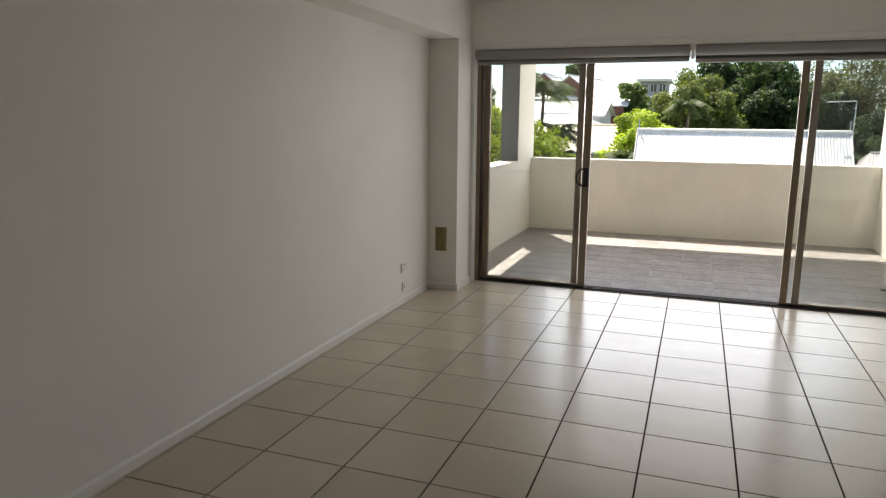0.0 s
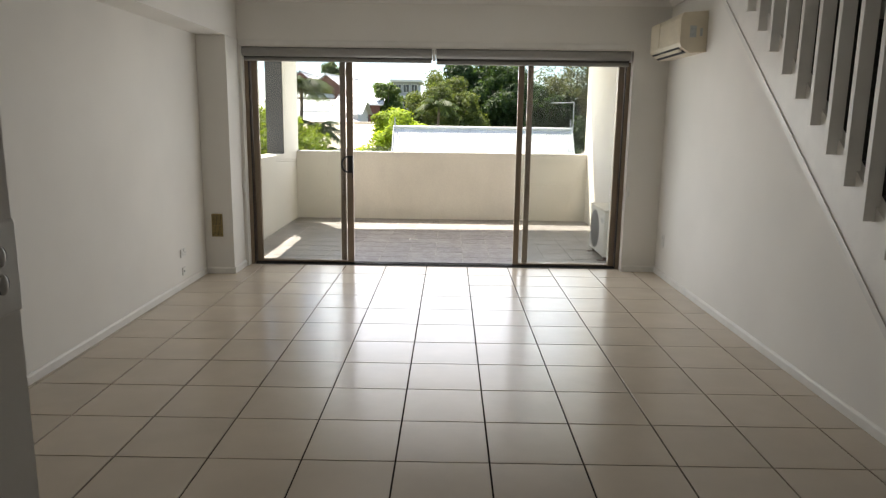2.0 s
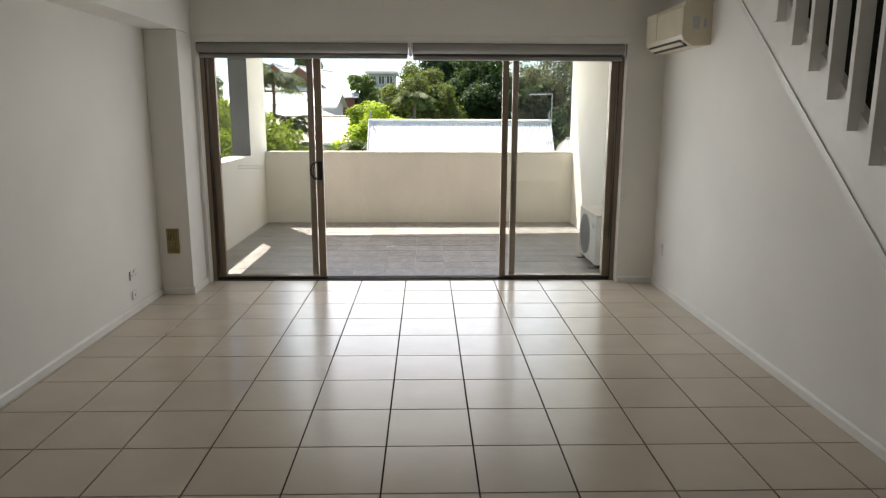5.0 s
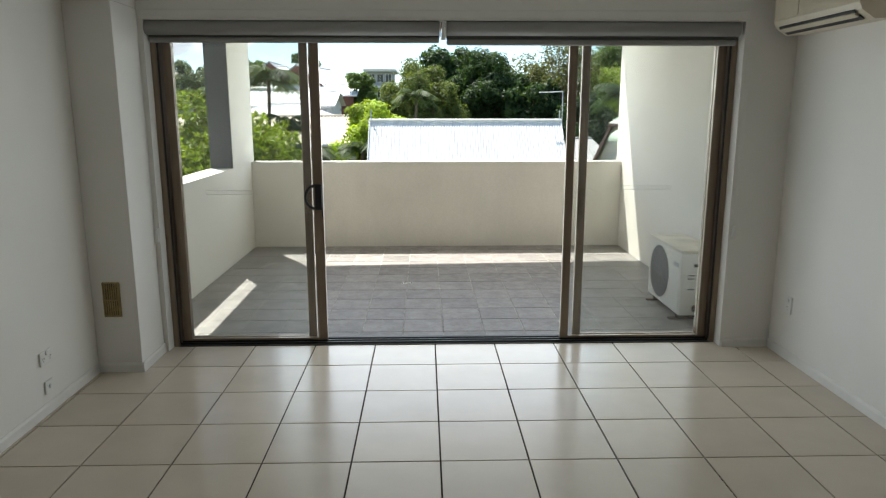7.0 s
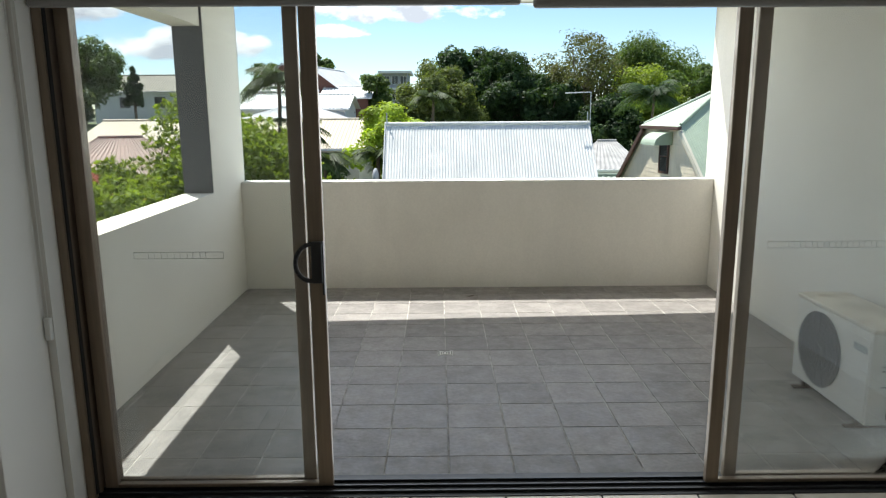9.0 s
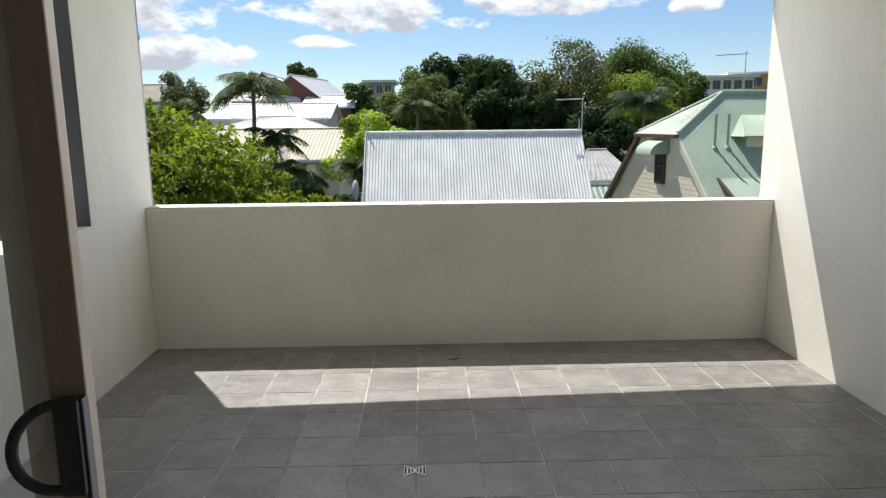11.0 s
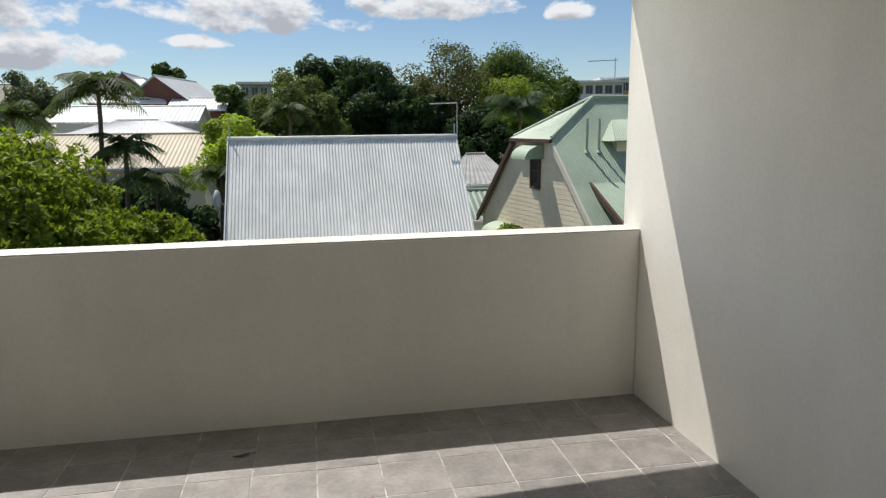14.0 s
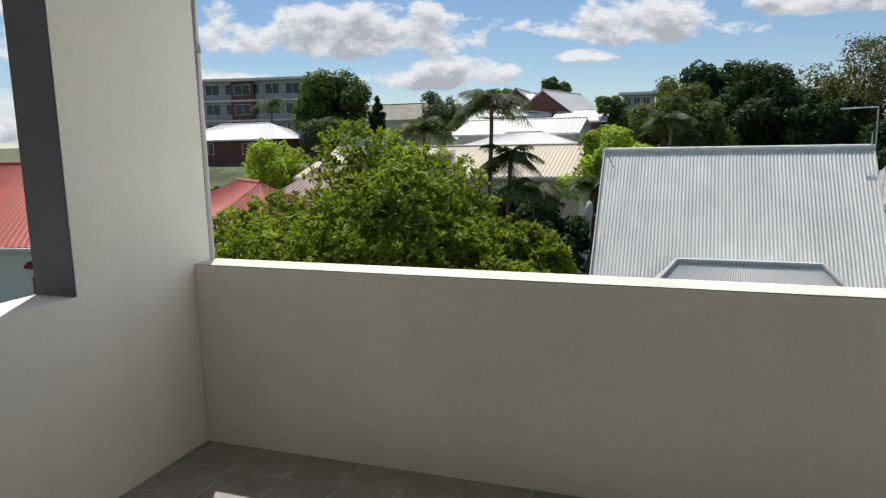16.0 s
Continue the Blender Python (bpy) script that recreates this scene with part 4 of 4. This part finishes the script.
bm = bmesh.new()
add_box(bm, (RX0, 22.15, -3.22), (RX1, 22.30, -3.08), 0, 0.02)
at_cot(mesh_ob("gutter", bm, white_wall))
at_cot(prism_ob("wall", [(22.8, -7), (29.3, -7), (29.3, -2.7), (26.03, 0.9), (22.8, -2.7)], RX0 + 0.3, RX1 - 0.3, "x", white_wall))
# lower hipped roof in front
HA, HB, HR, HE = 0.18, 3.95, -2.03, -4.1
at_cot(mesh_ob("porch_roof", sheet((HA - 2.0, 19.2, HE), (HB + 2.0, 19.2, HE), (HB, 21.5, HR), (HA, 21.5, HR), 0.112, 0.018), white_roof))
for s, x in ((-1, HA), (1, HB)):
    at_cot(mesh_ob("porch_roof", sheet((x + s * 2.0, 19.2, HE), (x + s * 2.0, 23.6, HE), (x, 21.52, HR), (x, 21.48, HR), 0.112, 0.018), zinc))
at_cot(mesh_ob("porch_roof", sheet((HA, 21.5, HR), (HB, 21.5, HR), (HB, 23.2, HR - 0.25), (HA, 23.2, HR - 0.25), 0.112, 0.018), zinc))
bm = bmesh.new()
add_rod(bm, (HA, 21.5, HR + 0.03), (HB, 21.5, HR + 0.03), 0.07, None, 8)
for s, x in ((-1, HA), (1, HB)):
    add_rod(bm, (x, 21.5, HR + 0.03), (x + s * 2.0, 19.2, HE + 0.03), 0.07, None, 8)
at_cot(mesh_ob("ridge_cap", bm, white_roof))
at_cot(box_ob("wall", (HA - 1.6, 19.6, -7), (HB + 1.6, 22.7, HE + 0.1), white_wall))
for x in (RX0 + 0.05, RX1 - 0.05):
    bm = bmesh.new()
    add_rod(bm, (x, 26.0, 1.0), (x, 26.0, 1.55), 0.035, 0.02, 8)
    at_cot(mesh_ob("finial", bm, steel))
aerial = tagged(holder("aerial", 6.0, 26.2, 1.0), "thin metal television aerial on the roof end", "aerial")
bm = bmesh.new()
add_rod(bm, (6.0, 26.2, -0.6), (6.0, 26.2, 2.35), 0.022, None, 6)
add_rod(bm, (6.0, 26.2, 2.33), (4.95, 26.2, 2.30), 0.022, None, 6)
for k in range(6):
    add_rod(bm, (5.0 + 0.16 * k, 25.95, 2.31), (5.0 + 0.16 * k, 26.45, 2.31), 0.008, None, 4)
under(mesh_ob("mast", bm, steel), aerial)
dish = tagged(holder("satellite_dish", -2.75, 24.6, -1.2), "pale grey satellite dish on the cottage wall", "satellite dish")
bm = bmesh.new()
bmesh.ops.create_uvsphere(bm, u_segments=18, v_segments=10, radius=0.38, matrix=Matrix.Translation((-2.75, 24.5, -0.95)) @ Matrix.Diagonal((0.35, 1, 1.0, 1)))
add_rod(bm, (-2.75, 24.5, -0.95), (-2.1, 24.6, -1.4), 0.03, None, 6)
under(mesh_ob("bowl", bm, grey_wall, None, True), dish)

# ---- the green-roofed house ----
gh = tagged(new("house"), "cream weatherboard house with pale green metal roof", "house")
gh.matrix_world = pose(9.05, 21.0, 0, 0, 0, 11)


def gh_ob(name, bm, mat, smooth=False):
    return mesh_ob(name, bm, mat, gh, smooth)


GW, GZ, GE, GL = 6.9, 2.44, -2.4, 15.0      # gable width, ridge, eave, length
half, sl = GW / 2, 1.035
ve = half - (GZ - GE) / sl                  # how far the eave stands out
v1 = half - (GZ - 1.0) / sl                 # ends of the clipped gable top
bm = add_prism(bmesh.new(), [(ve + 0.25, -7.5), (GW - ve - 0.25, -7.5), (GW - ve - 0.25, GE - 0.05), (GW - v1, 0.9), (v1, 0.9), (ve + 0.25, GE - 0.05)], 0.12, GL, "x")
gh_ob("wall", bm, pale_wall)
z = -7.0
while z < 0.86:
    lo = ve + 0.27 if z < GE else half - (GZ - z - 0.2) / sl + 0.12
    piece = bmesh.new()
    add_prism(piece, [(0.12, z), (0.113, z + 0.004), (0.117, z + 0.168), (0.12, z + 0.168)], lo, GW - lo, "y")
    gh_ob("weatherboard", piece, cream_board)
    z += 0.17
gh_ob("roof", sheet((0, ve, GE), (GL, ve, GE), (GL, v1, 1.0), (0, v1, 1.0), 0.10, 0.010), green_roof)
gh_ob("roof", sheet((GL, GW - ve, GE), (0, GW - ve, GE), (0, GW - v1, 1.0), (GL, GW - v1, 1.0), 0.10, 0.010), green_roof)
UH = 2.56
for s in (0, 1):
    a, b = (v1, half) if s == 0 else (GW - v1, half)
    gh_ob("roof", sheet((0, a, 1.0), (GL, a, 1.0), (GL, b, GZ), (UH, b, GZ), 0.10, 0.010), green_roof)
gh_ob("roof", sheet((-0.12, v1 - 0.1, 0.99), (-0.12, GW - v1 + 0.1, 0.99), (UH, half + 0.01, GZ), (UH, half - 0.01, GZ), 0.10, 0.010), green_roof)
bm = bmesh.new()
add_rod(bm, (UH, half, GZ + 0.04), (GL, half, GZ + 0.04), 0.09, None, 8)
for v in (v1, GW - v1):
    add_rod(bm, (0, v, 1.05), (UH, half, GZ + 0.04), 0.07, None, 8)
gh_ob("ridge_cap", bm, green_roof)
bm = bmesh.new()
add_box(bm, (-0.16, v1 - 0.12, 0.86), (-0.02, GW - v1 + 0.12, 0.99), 0, 0.01)
gh_ob("gutter", bm, brown_trim)
for a, mt in ((0, pale_wall), (1, brown_trim)):
    p = [(ve, GE + 0.05), (v1, 1.0), (v1, 0.76), (ve, GE - 0.2)]
    if a:
        p = [(GW - q, r) for q, r in p]
    gh_ob("barge_board", add_prism(bmesh.new(), p, -0.08, 0.02, "x"), mt)
# gable window with its hood
gh_ob("window", add_box(bmesh.new(), (0.05, 3.0, -0.75), (0.11, 3.55, 0.42)), dark_glass)
bm = bmesh.new()
for lo, hi in (((0.03, 2.93, -0.83), (0.10, 3.62, -0.75)), ((0.03, 2.93, -0.75), (0.10, 3.0, 0.45)), ((0.03, 3.55, -0.75), (0.10, 3.62, 0.45)), ((0.04, 3.0, -0.2), (0.09, 3.55, -0.15))):
    add_box(bm, lo, hi)
gh_ob("window_frame", bm, brown_trim)


def hood(z, v0, v1_, out):
    arc = [(0.1 - out * math.sin(a), z + 0.55 * math.cos(a) * 0.9) for a in [math.pi / 2 * k / 8 for k in range(9)]]
    gh_ob("window_hood", add_prism(bmesh.new(), [(0.1, z)] + arc, v0, v1_, "y"), green_roof)


hood(0.28, 2.75, 3.85, 0.75)
hood(-3.3, 2.4, 4.2, 0.8)
hood(-2.9, 5.2, 6.4, 0.8)
for u, v in ((1.15, 1.6), (1.65, 1.6)):
    zz = GZ - (half - v) * sl
    bm = bmesh.new()
    add_rod(bm, (u, v, zz - 0.1), (u, v, zz + 1.15), 0.05, None, 10)
    add_rod(bm, (u, v, zz - 0.02), (u, v, zz + 0.08), 0.12, 0.06, 10)
    gh_ob("vent_pipe", bm, green_roof)
# dormer and skillion on the front slope
bm = bmesh.new()
add_box(bm, (2.4, 1.6, -0.6), (5.1, 2.9, 0.95))
gh_ob("dormer_wall", bm, cream_board)
gh_ob("dormer_roof", sheet((2.0, 1.2, 0.92), (5.5, 1.2, 0.92), (4.7, 2.9, 1.75), (3.0, 2.9, 1.75), 0.10, 0.010), green_roof)
gh_ob("dormer_roof", sheet((2.0, 1.2, 0.90), (2.0, 2.7, 0.90), (3.0, 2.92, 1.74), (3.0, 2.88, 1.74), 0.10, 0.010), green_roof)
gh_ob("side_roof", sheet((0.75, -2.4, -2.35), (GL, -2.4, -2.35), (GL, 0.65, -0.46), (0.75, 0.65, -0.46), 0.10, 0.010), green_roof)
gh_ob("side_gutter", add_prism(bmesh.new(), [(-2.45, -2.5), (-2.45, -2.3), (0.65, -0.42), (0.65, -0.62)], 0.65, 0.75, "x"), brown_trim)
gh_ob("side_wall", add_box(bmesh.new(), (1.3, -2.0, -7.0), (GL, 0.5, -2.45)), cream_board)

# small roofs between the two
house("small grey-roofed cottage with a dark gable", 10.3, 38.0, 0, 2.4, 6, -1.6, -0.3, white_wall, slate_roof, (), 1.0)
house("small green-roofed shed beyond the cottage", 9.0, 33.0, 0, 1.8, 4, -2.9, -1.9, white_wall, sage_roof, ())

# ---- other houses ----
house("white house with a low white metal roof", -10.6, 45, 0, 7.0, 8, 1.05, 1.95, pale_wall, white_roof, (), 2.6)
house("long white building with a grey metal roof", -12.0, 52, 0, 9.0, 7, 2.0, 3.0, white_wall, zinc, ((-2, 0.6, 1.2, 0.9), (2, 0.6, 1.2, 0.9)))
house("long low building with a beige metal roof", -12.0, 34, 0, 15.0, 9, -0.15, 1.15, pale_wall, cream_roof, ((5.0, -1.9, 1.2, 1.1), (2.0, -1.9, 1.2, 1.1)), pitch=0.2)
house("low house with a brown tiled roof", -14.5, 28, 20, 6.0, 7, -1.0, 0.45, pale_wall, brown_roof, (), 2.4)
house("brick townhouse with a pale hipped roof", -14.8, 64, 0, 6.0, 7, 3.8, 5.8, brick_far, white_roof, ((1.6, 3.0, 0.9, 0.9), (-1.0, 3.0, 0.9, 0.9)), 2.6)
house("brick townhouse with its gable end to the gardens", -12.6, 71, 90, 9.0, 5.5, 4.0, 6.2, brick_far, grey_wall, ())
house("brick townhouse with a pale metal roof", -8.6, 68, 78, 9.0, 5.5, 3.8, 5.8, brick_far, white_roof, ())
house("lower brick house with a flat parapet", -8.6, 61, 0, 4.0, 6, 3.0, 3.9, brick_far, zinc, ((-1.0, 2.0, 0.8, 0.8), (0.6, 2.0, 0.8, 0.8)))
house("white house with a red brick front", -41.5, 56, 0, 11, 8, 2.1, 3.5, brick_far, white_roof, ((-1.5, 0.6, 1.2, 1.0), (3.0, 0.6, 1.2, 1.0)), 3.0)
house("house with a red metal roof", -19.0, 21.5, -38, 7.5, 8, -1.9, 0.05, white_wall, red_roof, ((0, -3.2, 0.9, 1.1),), 2.6)
house("white house with a red metal roof", -26, 20.0, 8, 10.0, 8, -1.9, 0.9, white_wall, red_roof, ((2.8, -4.6, 1.0, 1.2),), 2.6)
hd = tagged(holder("awning", -23.3, 19.5, -3.2), "small dark red window awning on the white house", "awning")
under(prism_ob("canopy", [(20.9, -2.35), (20.9, -2.5), (20.1, -3.05), (20.1, -2.95)], -23.9, -22.6, "x", Mat("dark_red_canvas", (0.22, 0.03, 0.03), 0.8).vary(3, 0.9, 1.1).m), hd)
house("distant house with an olive tiled roof", -34, 78, 0, 11, 8, 4.2, 6.0, white_wall, olive_roof, ((-2, 2.2, 1.2, 1.2), (2, 2.2, 1.2, 1.2)))


def flats(label, x, y, rz, w, d, z0, z1, wall, floors, bays, band):
    """A block of flats with a flat roof, slab edges and window bays."""
    root = tagged(holder("apartment_block", x, y, z0 - 6, rz), label, "apartment block")
    mesh_ob("wall", add_box(bmesh.new(), (-w / 2, 0, 0), (w / 2, d, z1 - z0 + 6)), wall, root)
    mesh_ob("roof", add_box(bmesh.new(), (-w / 2 - 0.5, -0.8, z1 - z0 + 6), (w / 2 + 0.5, d + 0.3, z1 - z0 + 6.3)), white_wall, root)
    fh = (z1 - z0) / floors
    for f in range(floors):
        zz = 6 + f * fh
        if band:
            mesh_ob("slab", add_box(bmesh.new(), (-w / 2, -0.5, zz - 0.12), (w / 2, -0.005, zz + 0.12)), white_wall, root)
        for b in range(bays):
            cx = -w / 2 + w * (b + 0.5) / bays
            window_on(root, cx, zz + fh * 0.32, w / bays * 0.68, fh * 0.5, 0.0, 1, band or white_wall)
    return root


flats("grey and brick block of flats with flat roof", -54, 82, 12, 17, 10, 2.0, 9.9, grey_wall, 3, 6, white_wall)
mesh = flats("red brick stair tower of the flats", -56.5, 81, 12, 3.2, 3, 2.0, 9.8, brick_far, 3, 1, None)
flats("white modern apartment block with dark glazing", 41.5, 95, -10, 7, 10, 0.4, 7.0, white_wall, 3, 5, grey_wall)
flats("ochre and white apartment block on the skyline", 50, 99, -10, 12, 10, 0.4, 7.7, orange_wall, 3, 5, white_wall)
flats("small dark glazed office block on the skyline", -6.0, 92, 0, 3.4, 8, 2.6, 6.6, grey_wall, 2, 3, white_wall)
crane = tagged(holder("mast_aerial", 42.5, 92, 0.6), "thin lattice aerial mast above the roofs", "mast")
bm = bmesh.new()
add_rod(bm, (42.5, 92, 0.3), (42.5, 92, 10.2), 0.10, 0.05, 6)
add_rod(bm, (38.5, 92, 9.7), (42.9, 92, 9.9), 0.06, None, 6)
under(mesh_ob("mast", bm, steel), crane)

# ---- trees ----
broadleaf("broad leafy tree with glossy bright green leaves", -5.2, 13.0, 1.7, 3.65, leaf_bright, 3, 8000, 0.066, 1.0, 46)
broadleaf("leafy shrub-like tree with bright green foliage", -8.3, 13.4, 0.55, 2.6, leaf_bright, 4, 3200, 0.064, 1.2, 24)
broadleaf("rounded green tree beside the larger one", -2.4, 12.8, 0.25, 1.7, leaf_bright, 5, 2200, 0.064, 1.3, 16)
tree("dark hedge in front of the beige building", -6.6, 31, -0.5, 2.2, leaf_dark, 50, 6000, 0.18, 0.9, 14)
tree("lime green bushy tree behind the cottage", -2.6, 29.0, 2.25, 2.0, leaf_lime, 6, 7000, 0.17, 1.1, 16)
tree("dark green shrubs beside the cottage", -3.9, 25.5, -0.4, 1.4, leaf_dark, 7, 5000, 0.16, 1.5, 14)
tree("small yellow-green shrub beside the cottage", -3.2, 20.5, -2.7, 0.9, leaf_lime, 8, 2500, 0.12, 1.1, 10)
tree("lime green tree among the roofs", -24.2, 38, 2.5, 2.6, leaf_lime, 9, 9000, 0.17, 1.2, 22)
tree("dark shrubs below the roofs", -25.8, 34, -0.3, 2.0, leaf_dark, 10, 4000, 0.2, 1.0, 12)
tree("big dome-shaped green tree", -0.2, 45, 5.5, 4.4, leaf_dome, 11, 32000, 0.15, 1.0, 60, 0.0, "tree", 0.2, 0.6)
tree("tall dark green fig tree behind", 4.6, 50, 6.6, 4.1, leaf_dark, 12, 24000, 0.17, 1.1, 50, 0.0, "tree", 0.2, 0.65)
tree("tall dark tree behind the dome-shaped one", 1.6, 53, 7.2, 3.4, leaf_dark, 13, 14000, 0.24, 1.2, 20)
tree("dark green tree filling the gap", 7.6, 48, 4.4, 2.8, leaf_dark, 14, 9000, 0.23, 1.3, 18)
tree("dark understorey trees behind the cottage", 11.6, 45.5, 2.9, 2.8, leaf_dark, 52, 9000, 0.2, 1.2, 18)
tree("dark understorey trees behind the cottage", 7.5, 42, 1.2, 2.2, leaf_dark, 53, 6000, 0.2, 1.2, 14)
tree("airy olive gum tree with gaps", 10.3, 50, 7.9, 3.7, leaf_olive, 15, 15000, 0.15, 1.4, 34, 0.40)
tree("umbrella-shaped tree with a bright green crown", 17.5, 58, 7.7, 4.3, leaf_mid, 16, 22000, 0.16, 0.7, 40)
tree("dense green tree below the umbrella crown", 15.3, 50, 5.3, 3.5, leaf_bright, 17, 16000, 0.16, 0.9, 30)
tree("dark green tree behind the green roof", 18.0, 52, 4.9, 2.6, leaf_mid, 18, 7000, 0.22, 1.2, 16)
tree("distant round tree by the white flats", 28.5, 75, 7.6, 2.6, leaf_mid, 19, 4000, 0.3, 1.1, 14)
tree("large spreading fig tree on the rise", -34.3, 65, 8.9, 4.2, leaf_mid, 20, 12000, 0.27, 1.0, 26)
tree("narrow dark green conifer on the slope", -29.3, 65, 6.9, 1.6, leaf_dark, 21, 6000, 0.16, 1.8, 26, 0.0, "tree", 0.9, 0.8)
tree("grey-green shrub on the slope", -32.0, 58, 4.3, 2.4, leaf_grey, 22, 4000, 0.2, 0.9, 12)
tree("grey-green gum behind the roofs", -23.3, 68, 7.2, 2.9, leaf_grey, 23, 5000, 0.24, 1.0, 16, 0.35)
tree("green tree behind the palm", -17.5, 72, 7.4, 2.8, leaf_mid, 24, 5000, 0.27, 1.0, 14)
tree("green tree behind the brick houses", -14.0, 80, 8.5, 2.2, leaf_mid, 25, 3500, 0.3, 1.0, 12)
tree("young tree beside the brick houses", -5.9, 62, 5.4, 1.7, leaf_mid, 26, 3500, 0.22, 1.2, 12, 0.3)
tree("low green trees below the office block", -6.8, 70, 4.9, 2.4, leaf_mid, 51, 4000, 0.22, 1.0, 12)
tree("shrubs at the foot of the brick houses", -8.6, 58, 2.7, 1.2, leaf_mid, 27, 2500, 0.2, 1.0, 10)
tree("green shrub at the foot of the green house", 9.4, 18.5, -2.2, 0.9, leaf_bright, 28, 2500, 0.11, 1.1, 10)
tree("green shrub between the two houses", 6.9, 22.0, -1.2, 1.0, leaf_bright, 29, 4000, 0.11, 1.6, 10)
tree("dark trees along the skyline", 34, 110, 6.0, 5.5, leaf_mid, 30, 5000, 0.4, 0.8, 18)
tree("dark trees along the skyline", -20, 115, 7.0, 6.0, leaf_mid, 31, 5000, 0.4, 0.8, 18)
tree("dark trees along the skyline", -44, 110, 7.0, 6.0, leaf_mid, 32, 5000, 0.4, 0.8, 18)
tree("dark trees along the skyline", 8, 100, 7.0, 6.5, leaf_dark, 33, 6000, 0.4, 0.8, 18)
palm("tall slender palm with arching fronds", -7.2, 28, 3.0, 2.0, 41, 26)
palm("shorter palm with drooping fronds", -6.2, 27, 0.9, 1.5, 42, 16)
palm("small palm among the shrubs", -5.0, 26, -0.3, 1.4, 43, 14)
palm("fan of palm fronds behind the leafy tree", -13.2, 36, 2.2, 2.2, 44, 18)
palm("palm in front of the dome-shaped tree", -0.6, 40, 2.4, 1.7, 45, 18)
palm("drooping palm in front of the dense trees", 13.4, 42, 2.6, 2.6, 46, 26, leaf_dark)
palm("small palm beside the cottage", -2.9, 27, -0.2, 1.5, 47, 14)
palm("palm beside the flats", -47.5, 74, 6.4, 2.6, 48, 16)
palm("palm beside the flats", -43.5, 76, 6.0, 2.4, 49, 16)

# ---- floor tiles and pavers ----


def tile_mesh(name, w, d, h, bevel, mat):
    bm = bmesh.new()
    b = bevel
    lo = [bm.verts.new((sx * w / 2, sy * d / 2, -h)) for sx, sy in ((-1, -1), (1, -1), (1, 1), (-1, 1))]
    mid = [bm.verts.new((sx * w / 2, sy * d / 2, -b)) for sx, sy in ((-1, -1), (1, -1), (1, 1), (-1, 1))]
    up = [bm.verts.new((sx * (w / 2 - b), sy * (d / 2 - b), 0)) for sx, sy in ((-1, -1), (1, -1), (1, 1), (-1, 1))]
    bm.faces.new(up)
    for a, c in ((lo, mid), (mid, up)):
        for i in range(4):
            bm.faces.new((a[i], a[(i + 1) % 4], c[(i + 1) % 4], c[i]))
    me = bpy.data.meshes.new(name)
    bm.normal_update()
    bm.to_mesh(me)
    bm.free()
    me.materials.append(mat)
    return me


def lay(parent, name, x0, x1, y0, y1, ox, oy, pitch, gap, z, h, bevel, mat, tilt, rng, skip=None):
    """Lays tiles on a grid whose lines pass through (ox, oy), cut at the edges."""
    cache = {}
    i0, i1 = math.floor((x0 - ox) / pitch), math.ceil((x1 - ox) / pitch)
    j0, j1 = math.floor((y0 - oy) / pitch), math.ceil((y1 - oy) / pitch)
    for j in range(j0, j1):
        for i in range(i0, i1):
            a, b = max(x0, ox + i * pitch + gap / 2), min(x1, ox + (i + 1) * pitch - gap / 2)
            c, d = max(y0, oy + j * pitch + gap / 2), min(y1, oy + (j + 1) * pitch - gap / 2)
            if b - a < 0.012 or d - c < 0.012 or (skip and skip((a + b) / 2, (c + d) / 2)):
                continue
            key = (round(b - a, 3), round(d - c, 3))
            if key not in cache:
                cache[key] = tile_mesh(name, *key, h, bevel, mat)
            ob = new(name, cache[key])
            ob.matrix_world = pose((a + b) / 2, (c + d) / 2, z + rng.uniform(-tilt, tilt) * 0.2, rng.uniform(-1, 1) * tilt * 50, rng.uniform(-1, 1) * tilt * 50, 0)
            ob.parent = parent


rng = random.Random(5)
lay(bpy.data.objects["floor"], "tile", XL, XR - 0.002, -7.2, -0.032, 0.0, 0.0, PITCH, 0.008, 0.0, 0.008, 0.0006, tile_mat, 0.0012, rng,
    lambda x, y: x < SX and y < SY)
lay(bpy.data.objects["floor_balcony"], "paver", BL + 0.003, BR - 0.003, YO + 0.02, PY - 0.003, 0.375, 3.467, 0.304, 0.008, BZ, 0.008, 0.001, paver_mat, 0.003, rng)
